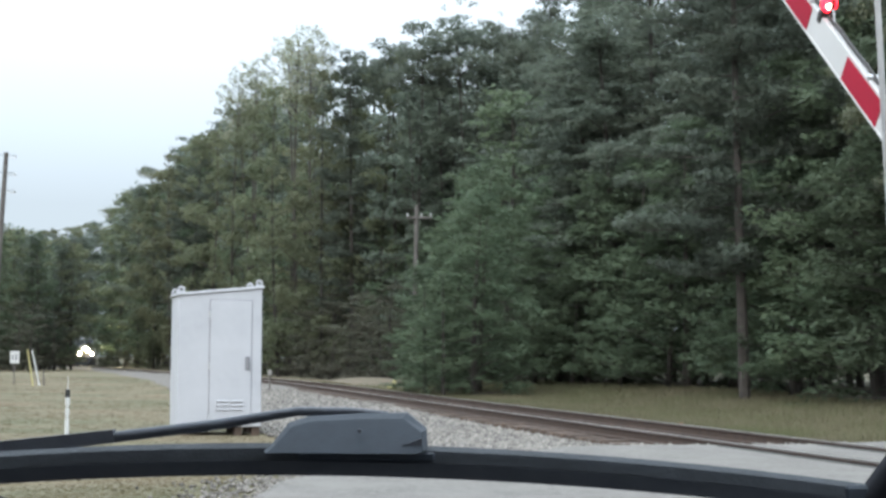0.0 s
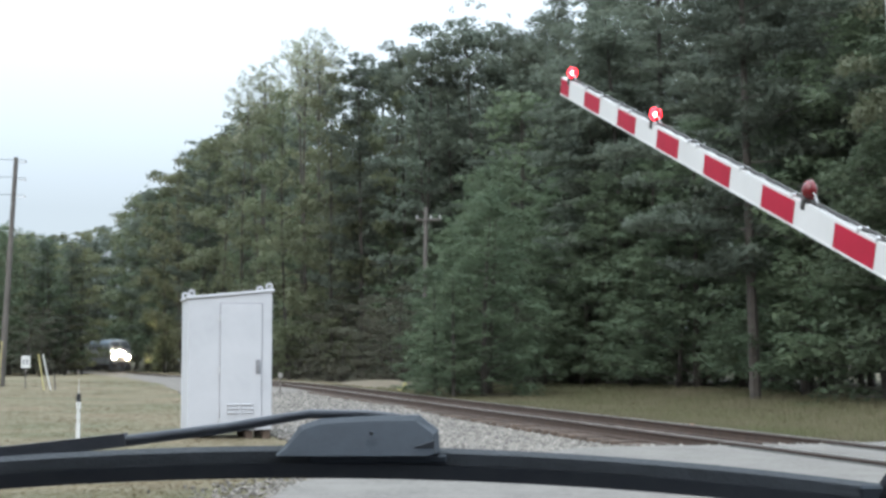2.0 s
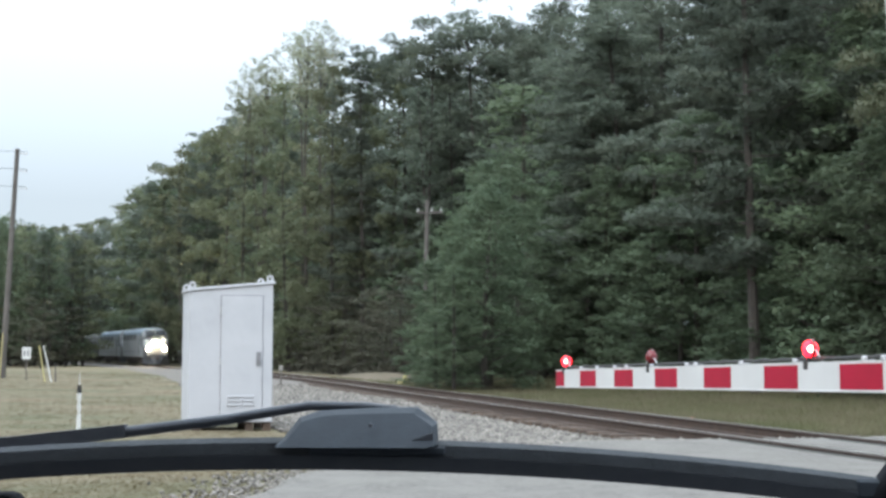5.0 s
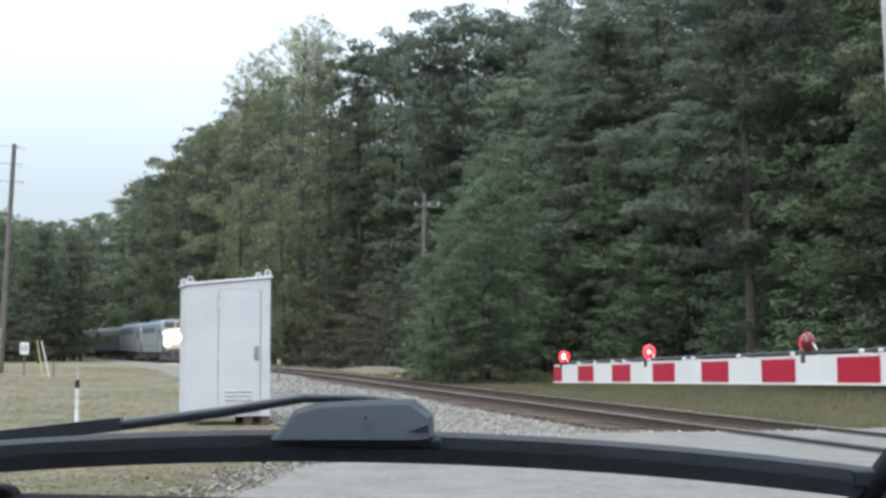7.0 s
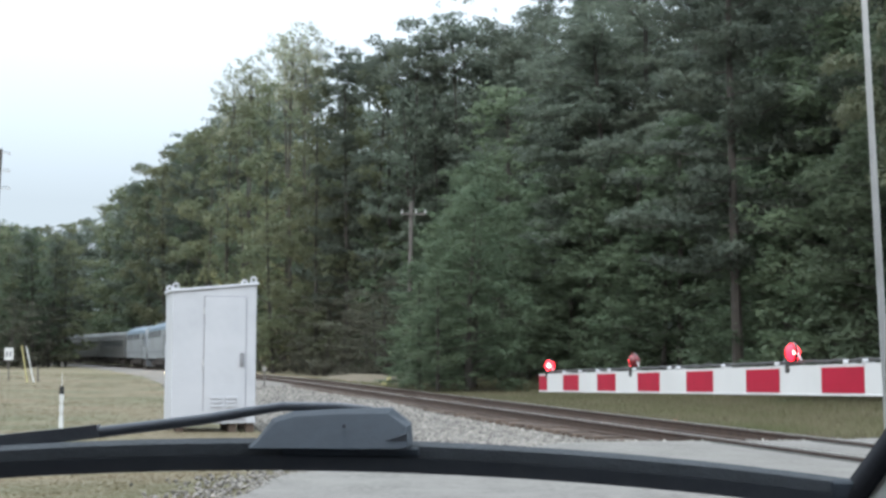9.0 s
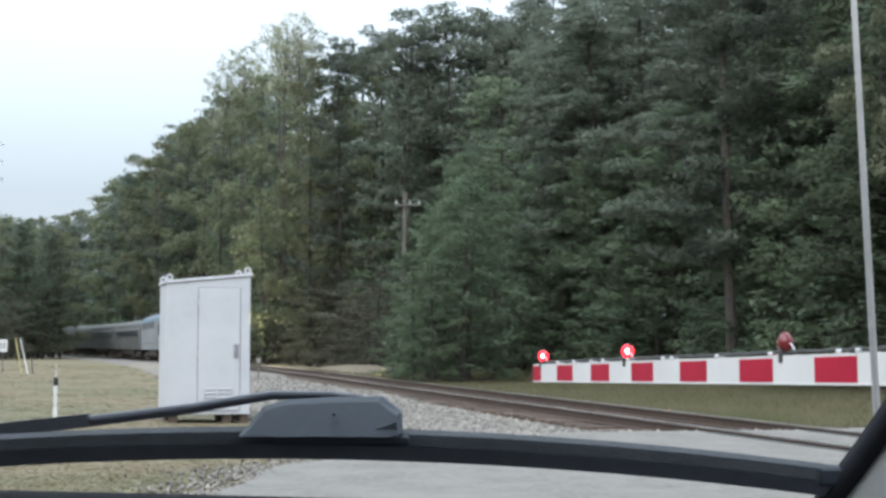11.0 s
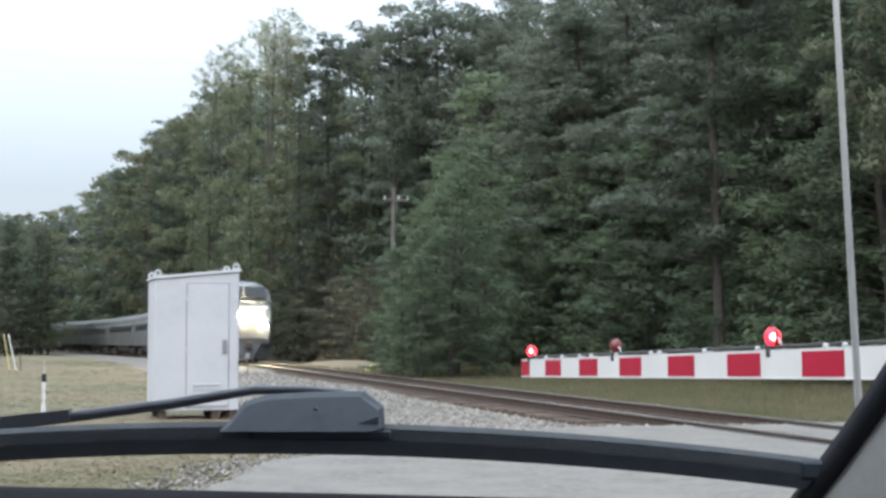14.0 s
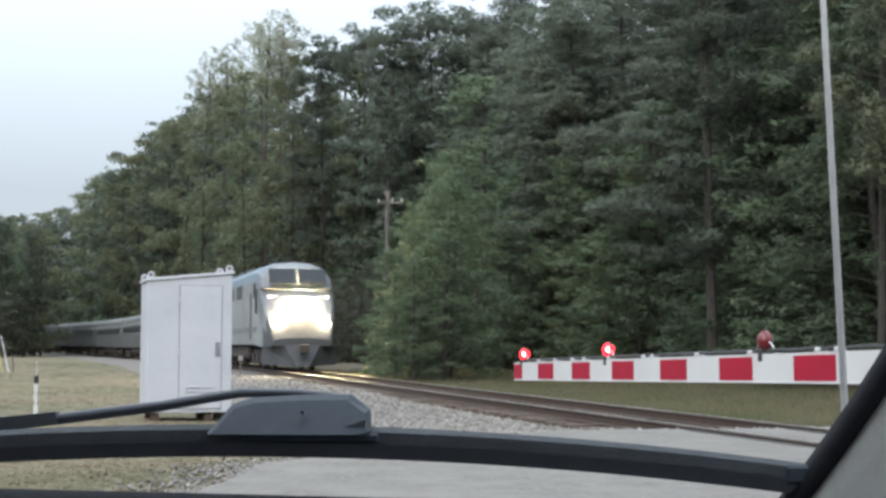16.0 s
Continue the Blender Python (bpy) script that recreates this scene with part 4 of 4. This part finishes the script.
        part("roof_vent", bm, "loco_dark", t, "dark roof vent")
    bm = bmesh.new()
    box(bm, -4.4, 3.6, -1.3, 1.3, 0.42, 1.08, 0.12)
    part("fuel_tank", bm, "truck", t, "sooty fuel tank")
    bm = bmesh.new()
    loft(bm, [[(9.5, -1.45, 1.0), (9.5, -1.5, 0.25), (9.5, 1.5, 0.25), (9.5, 1.45, 1.0)],
              [(10.3, -0.7, 1.0), (10.55, -0.25, 0.18), (10.55, 0.25, 0.18), (10.3, 0.7, 1.0)]])
    part("plough", bm, "loco_dark", t, "dark pilot plough")
    bm = bmesh.new()
    box(bm, 10.3, 10.9, -0.13, 0.13, 0.75, 1.02, 0.03)
    box(bm, 10.75, 10.98, -0.2, 0.2, 0.7, 1.06, 0.04)
    part("coupler", bm, "truck", t)
    add_truck(t, 6.6)
    add_truck(t, -6.6)
    return t

def build_coach():
    t = thing("passenger_coach", Matrix.Identity(4), "dull stainless steel passenger coach with a dark window band", "train coach", "train")
    bm = bmesh.new()
    L = 12.8
    loft(bm, [body_ring(x, w, 1.05, z1, zs, 1) for x, w, z1, zs in ((-L, 2.95, 4.08, 3.3), (-L + 0.25, 3.1, 4.2, 3.35), (L - 0.25, 3.1, 4.2, 3.35), (L, 2.95, 4.08, 3.3))])
    part("body", bm, "silver", t)
    for s in (-1, 1):
        bm = bmesh.new()
        box(bm, -L + 1.9, L - 1.9, s * 1.545, s * 1.56, 2.42, 3.02, 0.004)
        band = part("window_band", bm, "loco_dark", t, "dark window band")
        for k in range(11):
            x = -L + 2.9 + k * 1.98
            bm = bmesh.new()
            box(bm, x - 0.72, x + 0.72, s * 1.555, s * 1.572, 2.48, 2.96, 0.01)
            part("window", bm, "glass", band)
        for k in range(5):
            bm = bmesh.new()
            z = 1.2 + k * 0.22
            box(bm, -L + 0.3, L - 0.3, s * 1.55, s * 1.572, z, z + 0.12, 0.01)
            part("flute", bm, "silver", t)
        bm = bmesh.new()
        box(bm, -L + 0.3, L - 0.3, s * 1.55, s * 1.575, 3.14, 3.24, 0.01)
        part("letter_board", bm, "coach_stripe", t, "thin pale stripe")
        for x in (-L + 1.2, L - 1.2):
            bm = bmesh.new()
            box(bm, x - 0.42, x + 0.42, s * 1.55, s * 1.57, 1.2, 3.1, 0.01)
            part("door", bm, "silver", t)
    bm = bmesh.new()
    box(bm, -5.5, 5.5, -1.25, 1.25, 0.5, 1.08, 0.08)
    part("underfloor_box", bm, "truck", t, "sooty underfloor equipment")
    for x in (-L - 0.2, L + 0.2):
        bm = bmesh.new()
        box(bm, x - 0.24, x + 0.24, -0.7, 0.7, 1.0, 3.5, 0.05)
        part("gangway", bm, "rubber", t, "black gangway bellows")
    add_truck(t, 9.1)
    add_truck(t, -9.1)
    return t

# ---- the car round the camera ----
def build_car():
    car = thing("car", pose(-0.40, 1.0, 0.0), "dark car parked facing the track, seen from its cabin", "car")
    o = Matrix.Translation((0.40, -1.0, 0.0))
    bm = bmesh.new()
    box(bm, -1.25, 0.45, 0.98, 2.25, 0.32, 0.98, 0.13, seg=4)
    for v in bm.verts:
        if v.co.z > 0.7:
            v.co.z -= 0.12 * (v.co.y - 0.98)
    part("front_body", bm, "paint", car, m=o, smooth=True)
    bm = bmesh.new()
    box(bm, -1.22, 0.42, 0.55, 0.985, 0.55, 1.02, 0.03)
    part("cowl", bm, "black_trim", car, "black cowl below the windscreen", m=o)
    bm = bmesh.new()
    pts = [(-1.15 + 0.05 * k, 0.80 + 0.13 * math.cos((k - 14) / 16.0), 1.1302 - 0.016 * (-1.15 + 0.05 * k)) for k in range(31)]
    sweep(bm, pts, [(-0.03, 0.0), (0.0, 0.024), (0.35, 0.012), (0.35, -0.10), (-0.03, -0.15)])
    part("dashboard", bm, "black_trim", car, "black edge of the dashboard", m=o, smooth=False)
    # rounded grille at the back of the dashboard
    bm = bmesh.new()
    box(bm, -0.31, -0.262, 0.90, 0.93, 1.12, 1.1645, 0.008, seg=3)
    part("dashboard_grille", bm, "black_trim", car, m=o)
    for x, y in ((-1.27, 1.5), (0.30, 1.5), (-1.27, -1.05), (0.30, -1.05)):
        bm = bmesh.new()
        rod(bm, (x, y, 0.31), (x + 0.17, y, 0.31), 0.31, seg=28)
        w = part("wheel", bm, "tyre", car, m=o)
        bm = bmesh.new()
        rod(bm, (x - 0.005, y, 0.31), (x + 0.176, y, 0.31), 0.19, seg=20)
        part("rim", bm, "galv", w)
    # roof out of view, added to keep skylight off dashboard and pillar
    bm = bmesh.new()
    box(bm, -1.15, 0.36, -1.35, 0.72, 1.52, 1.57, 0.02)
    part("roof", bm, "pillar", car, "light grey roof lining out of view, shading the dashboard", m=o)
    bm = bmesh.new()
    box(bm, -1.19, 0.40, -1.45, 0.76, 1.56, 1.63, 0.033, seg=3)
    part("roof_skin", bm, "paint", car, m=o, smooth=True)
    bm = bmesh.new()
    box(bm, -1.25, 0.45, -2.0, -1.43, 0.35, 1.02, 0.12, seg=4)
    part("tail", bm, "paint", car, m=o, smooth=True)
    for x in (-1.05, 0.05):
        bm = bmesh.new()
        box(bm, x, x + 0.22, 2.2, 2.26, 0.66, 0.78, 0.02)
        part("front_lamp", bm, "galv", car, m=o)
    # blank wall out of view, added to block light from behind
    bm = bmesh.new()
    box(bm, -1.15, 0.36, -1.42, -1.36, 0.5, 1.56, 0.02)
    part("rear_panel", bm, "black_trim", car, m=o)
    for x in (-1.22, 0.37):
        bm = bmesh.new()
        box(bm, x, x + 0.06, -1.42, 1.0, 0.35, 1.0, 0.025, seg=2)
        part("door", bm, "paint", car, m=o)
    bm = bmesh.new()
    box(bm, -1.16, 0.36, -1.36, 0.6, 0.3, 0.36, 0.02)
    part("cabin_floor", bm, "black_trim", car, m=o)
    for x in (-1.16, 0.34):
        bm = bmesh.new()
        rod(bm, (x, -0.55, 0.98), (x, -0.60, 1.53), 0.04)
        part("door_pillar", bm, "black_trim", car, m=o)
    # pillar: black seal, grey trim behind it
    def upright(prof):
        """Profiles of (right, ahead) carried up and back along the edge of the windscreen."""
        bm = bmesh.new()
        rings = []
        for i in range(24):
            z = 1.00 + 0.024 * i
            k = z - 1.16
            x = 0.251 + 0.70 * k - (1.0 if k > 0 else -1.5) * k * k
            y = 0.90 - 0.30 * k
            rings.append([bm.verts.new((x + a, y + b, z)) for a, b in prof])
        n = len(prof)
        for p, q in zip(rings, rings[1:]):
            for j in range(n):
                bm.faces.new((p[j], p[(j + 1) % n], q[(j + 1) % n], q[j]))
        bm.faces.new(rings[0])
        bm.faces.new(rings[-1][::-1])
        bmesh.ops.recalc_face_normals(bm, faces=bm.faces)
        return bm
    part("windscreen_seal", upright([(0.0, 0.01), (0.001, -0.004), (0.006, -0.010), (0.013, -0.008), (0.018, 0.0), (0.018, 0.012)]), "black_trim", car, "black windscreen seal", m=o, smooth=True)
    part("pillar_trim", upright([(0.012, 0.004), (0.016, -0.012), (0.03, -0.022), (0.07, -0.04), (0.12, -0.09), (0.13, -0.06), (0.06, 0.02)]), "pillar", car, "light grey inner trim of the pillar", m=o, smooth=True)
    # wiper blade, arm and joint
    def blade(x):
        return (x, 0.90, 1.1905 - (0.20 if x < -0.09 else 0.187) * (x + 0.09) ** 2)
    xs = [-0.40 + 0.02 * i for i in range(34)]
    bm = bmesh.new()
    sweep(bm, [blade(x) for x in xs], [(-0.006, -0.0100), (-0.006, -0.0015), (-0.003, 0.0), (0.003, 0.0), (0.006, -0.0015), (0.003, -0.0104)])
    wp = part("wiper_blade", bm, "rubber", car, "black rubber wiper blade", m=o)
    o2 = Matrix.Identity(4)
    bm = bmesh.new()
    sweep(bm, [blade(x) for x in xs], [(-0.005, -0.001), (-0.004, 0.006), (0.001, 0.0090), (0.005, 0.006), (0.006, -0.001)])
    part("spoiler", bm, "spoiler", wp, "dark grey spoiler")
    bm = bmesh.new()
    box(bm, 0.247, 0.262, 0.893, 0.905, 1.1640, 1.1760, 0.002)
    part("end_cap", bm, "wiper", wp, "dark grey end cap")
    bm = bmesh.new()
    box(bm, -0.083, -0.001, 0.888, 0.91, 1.1895, 1.1945, 0.001)
    part("saddle", bm, "wiper", wp)
    # joint cover: a low bevelled block
    bm = bmesh.new()
    prof = [(-0.104, 1.1945), (-0.0985, 1.200), (-0.090, 1.2115), (-0.078, 1.2155), (-0.050, 1.2172), (-0.018, 1.2178), (-0.006, 1.2085), (-0.0052, 1.196), (-0.010, 1.1945)]
    # the broad face leans back
    fr = [bm.verts.new((x, 0.880 + 0.75 * (z - 1.1945), z)) for x, z in prof]
    cx, cz = -0.055, 1.203
    mid = [bm.verts.new((x, 0.890 + 0.55 * (z - 1.1945), z)) for x, z in prof]
    for v in fr:
        v.co.x = cx + (v.co.x - cx) * 0.94
        v.co.z = 1.1945 + (v.co.z - 1.1945) * 0.86
    bk = [bm.verts.new((x, 0.914, z)) for x, z in prof]
    for a, b in ((fr, mid), (mid, bk)):
        for i in range(len(prof)):
            j = (i + 1) % len(prof)
            bm.faces.new((a[i], a[j], b[j], b[i]))
    bm.faces.new(fr[::-1])
    bm.faces.new(bk)
    bmesh.ops.recalc_face_normals(bm, faces=bm.faces)
    part("joint_cover", bm, "wiper", wp, "dark grey wiper joint cover")
    # solid dark wedge at the end of the cover, its black standing for the notch's shade
    bm = bmesh.new()
    loft(bm, [[(-0.036, y, 1.1935), (-0.0085, y, 1.1935), (-0.0085, y, 1.2035)] for y in (0.8836, 0.890)])
    part("undercut", bm, "rubber", wp, "black wedge standing for the shaded notch")
    bm = bmesh.new()
    rod(bm, (-0.046, 0.8885, 1.2075), (-0.046, 0.8835, 1.2075), 0.0012)
    part("pin", bm, "rubber", wp)
    arm = [(-0.45, 0.92, 1.174), (-0.36, 0.918, 1.1865), (-0.271, 0.915, 1.1930), (-0.200, 0.912, 1.2015), (-0.135, 0.91, 1.2098), (-0.105, 0.91, 1.2150), (-0.085, 0.91, 1.2182), (-0.05, 0.91, 1.2180), (-0.03, 0.91, 1.2160)]
    bm = bmesh.new()
    sweep(bm, arm, lambda k: [(r * math.cos(a), (0.0042 - 0.0018 * k) * math.sin(a)) for r in (0.004,) for a in (0, 0.8, 1.57, 2.36, 3.14, 3.93, 4.71, 5.5)])
    part("wiper_arm", bm, "rubber", car, "black wiper arm", m=o, smooth=True)
    bm = bmesh.new()
    sweep(bm, [(-0.45, 0.919, 1.1775), (-0.36, 0.917, 1.1895), (-0.271, 0.914, 1.1955), (-0.198, 0.911, 1.2035)], [(-0.005, -0.0045), (-0.005, 0.003), (0.004, 0.003), (0.004, -0.0045)])
    part("arm_sleeve", bm, "rubber", car, m=o)
    # antenna on the wing
    bm = bmesh.new()
    rod(bm, (0.326, 1.0, 0.95), (0.303, 1.0, 1.52), 0.0030, 0.0021, 12)
    an = part("antenna", bm, "antenna", car, "thin grey radio antenna", m=o)
    bm = bmesh.new()
    rod(bm, (0.326, 1.0, 0.94), (0.325, 1.0, 0.99), 0.014, 0.006, 12)
    part("antenna_foot", bm, "rubber", an)

# ---- small things along the line ----
def build_small():
    z = ground_z(-5.95, 24.0)
    t = thing("marker_post", pose(-5.95, 24.0, z), "white marker post with a black cap and a thin rod", "marker post")
    bm = bmesh.new()
    rod(bm, (0, 0, 0), (0, 0, 0.30), 0.036, 0.034, 12)
    rod(bm, (0, 0, 0.30), (0, 0, 0.36), 0.019, 0.022, 12)
    rod(bm, (0, 0, 0.36), (0, 0, 0.46), 0.034, 0.032, 12)
    rod(bm, (0, 0, 0.46), (0, 0, 0.52), 0.018, 0.022, 12)
    rod(bm, (0, 0, 0.52), (0, 0, 0.64), 0.034, 0.036, 12)
    part("post", bm, "sign", t)
    bm = bmesh.new()
    rod(bm, (0, 0, 0.64), (0, 0, 0.77), 0.040, 0.036, 12)
    part("cap", bm, "ink", t, "black cap")
    bm = bmesh.new()
    rod(bm, (0, 0, 0.77), (0, 0, 0.98), 0.008, 0.005, 6)
    part("rod", bm, "galv", t)
    # utility pole by the bend
    z = ground_z(-22.5, 75)
    t = thing("utility_pole", pose(-22.55, 75, z), "tall weathered wooden utility pole leaning slightly", "utility pole")
    bm = bmesh.new()
    rod(bm, (0, 0, -0.3), (0.52, 0, 11.75), 0.17, 0.11, 14)
    part("pole", bm, "wood", t)
    for zz in (11.55, 10.65, 9.75):
        bm = bmesh.new()
        rod(bm, (0.5, 0, zz), (1.0, 0, zz - 0.08), 0.03, 0.022, 8)
        rod(bm, (1.0, 0, zz - 0.1), (1.0, 0, zz + 0.05), 0.05, 0.04, 8)
        part("insulator", bm, "galv", t)
    bm = bmesh.new()
    rod(bm, (0.0, -0.4, 0.0), (0.12, -0.4, 2.3), 0.032, 0.03, 8)
    part("guy_guard", bm, "yellow", t, "yellow guy wire guard")
    wires = thing("overhead_wires", pose(-22.55, 75, z), "thin overhead wires strung from the wooden pole", "wires")
    for zz in (11.55, 10.65, 9.75):
        bm = bmesh.new()
        pts = [(1.0 - k * 3.0, -k * 1.2, zz + 0.05 - 0.05 * k + 0.004 * k * k) for k in range(9)]
        sweep(bm, pts, [(0.012 * math.cos(a), 0.012 * math.sin(a)) for a in (0, 1.57, 3.14, 4.71)])
        part("wire", bm, "dark_steel", wires)
    # white trackside sign
    z = ground_z(-19.9, 70)
    t = thing("trackside_sign", pose(-19.9, 70, z, 0, 0, 8), "small white square trackside sign on a thin post", "sign")
    bm = bmesh.new()
    box(bm, -0.21, 0.21, -0.012, 0.0, 1.0, 1.58, 0.01)
    part("plate", bm, "sign", t)
    for x in (-0.09, 0.07):
        bm = bmesh.new()
        box(bm, x - 0.045, x + 0.045, -0.017, -0.0125, 1.15, 1.42)
        part("bar", bm, "door_line", t, "dark grey mark")
    bm = bmesh.new()
    rod(bm, (0, 0.02, 0), (0, 0.02, 1.5), 0.03, seg=8)
    part("post", bm, "wood", t)
    # leaning stakes
    for x, lean, h, mat in ((-18.55, -10, 1.75, "yellow"), (-18.25, -13, 1.75, "sign"), (-18.05, -3, 0.9, "wood")):
        t = new("stake")
        t.matrix_basis = pose(x + 0.1, 68, ground_z(x, 68) - 0.05, 0, lean, 0)
        tagged(t, "thin leaning wooden stake in the verge" if mat != "yellow" else "thin leaning yellow guard in the verge", "stake")
        bm = bmesh.new()
        rod(bm, (0, 0, 0), (0, 0, h), 0.036, 0.03, 8)
        part("shaft", bm, mat, t)
    # pole with a crossarm in the wood
    t = thing("utility_pole", pose(-0.9, 64, ground_z(-0.9, 64)), "old grey utility pole with a crossarm in the wood", "utility pole")
    bm = bmesh.new()
    rod(bm, (0, 0, 0), (0.10, 0, 8.0), 0.11, 0.085, 12)
    part("pole", bm, "wood", t)
    bm = bmesh.new()
    box(bm, -0.35, 0.75, -0.12, -0.02, 7.4, 7.49, 0.01)
    part("crossarm", bm, "wood", t)
    for x in (-0.3, 0.3, 0.7):
        bm = bmesh.new()
        rod(bm, (x, -0.07, 7.48), (x, -0.07, 7.66), 0.035, 0.025, 8)
        part("insulator", bm, "galv", t)
    # small post behind the cabinet, yellow marker, orange stake
    t = thing("small_post", pose(-6.4, 57.5, ground_z(-6.4, 57.5)), "short grey post with a plate beside the track", "post")
    bm = bmesh.new()
    box(bm, -0.03, 0.03, -0.03, 0.03, 0, 0.8, 0.005)
    part("shaft", bm, "wood", t)
    bm = bmesh.new()
    box(bm, -0.08, 0.08, -0.05, -0.03, 0.62, 0.82, 0.01)
    part("plate", bm, "concrete", t)
    t = thing("yellow_marker", pose(-1.75, 62, ground_z(-1.75, 62)), "squat pale yellow marker on the bare ground", "marker")
    bm = bmesh.new()
    rod(bm, (-0.05, 0, 0), (-0.05, 0, 0.2), 0.2, 0.17, 12)
    rod(bm, (0.08, 0, 0.2), (0.1, 0, 0.42), 0.11, 0.06, 10)
    part("body", bm, "yellow", t)
    t = thing("survey_stake", pose(4.35, 26, ground_z(4.35, 26)), "small orange survey stake in the grass", "stake")
    bm = bmesh.new()
    box(bm, -0.014, 0.014, -0.008, 0.008, 0, 0.22, 0.004)
    part("shaft", bm, "wood", t)
    bm = bmesh.new()
    box(bm, -0.018, 0.018, -0.012, 0.012, 0.13, 0.23, 0.006)
    part("flag", bm, "orange", t, "orange tip")

# ---- motions ----
SPEED = 10.5
def motions():
    walk(gate, [(t, pose(*GATE_PIVOT, 0, -a, GATE_TURN)) for t, a in GATE_ROWS])
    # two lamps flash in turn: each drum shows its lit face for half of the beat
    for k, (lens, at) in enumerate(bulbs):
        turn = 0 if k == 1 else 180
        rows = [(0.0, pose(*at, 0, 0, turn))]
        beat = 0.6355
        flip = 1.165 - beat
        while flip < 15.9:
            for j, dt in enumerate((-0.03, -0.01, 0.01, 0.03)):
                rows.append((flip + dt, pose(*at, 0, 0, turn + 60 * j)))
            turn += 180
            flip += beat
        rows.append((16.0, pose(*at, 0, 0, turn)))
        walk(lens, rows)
    for car, back, half in cars:
        rows = []
        for k in range(33):
            t = k * 0.5
            s = arc_at(57.5) + SPEED * (16.0 - t) + back
            a, b = on_track(s - half), on_track(s + half)
            d = a - b
            c = (a + b) / 2
            rows.append((t, pose(c.x, c.y, c.z, 0, -math.degrees(math.atan2(d.z, math.hypot(d.x, d.y))), math.degrees(math.atan2(d.y, d.x)))))
        walk(car, rows)

GATE_ROWS = ((0.0, 40.1), (0.5, 34.6), (1.0, 29.0), (1.5, 23.45), (2.0, 18.1), (2.5, 12.9), (3.0, 7.56), (3.5, 2.32), (3.8, 0.4), (4.0, 0.0), (4.4, -0.7), (5.2, -1.15), (6.5, -1.27), (16.0, -1.3))

build_ground()
build_road()
track = build_track()
build_woods()
build_cabinet()
gate, bulbs = build_gate()
lead = build_loco(True)
second = build_loco(False)
coach = build_coach()
coaches = [coach] + [copy_thing(coach, Matrix.Identity(4)) for k in range(7)]
bm = bmesh.new()
box(bm, -12.9, -12.7, 1.56, 1.66, 3.0, 3.16, 0.02)
part("marker_lamp", bm, "marker", coaches[4], "small glowing greenish white marker lamp")
cars = [(lead, 10.9, 6.6), (second, 32.7, 6.6)] + [(c, 57.2 + 26.2 * k, 9.1) for k, c in enumerate(coaches)]
build_car()
build_small()
build_grass()
build_stones()
build_ties(track)
motions()
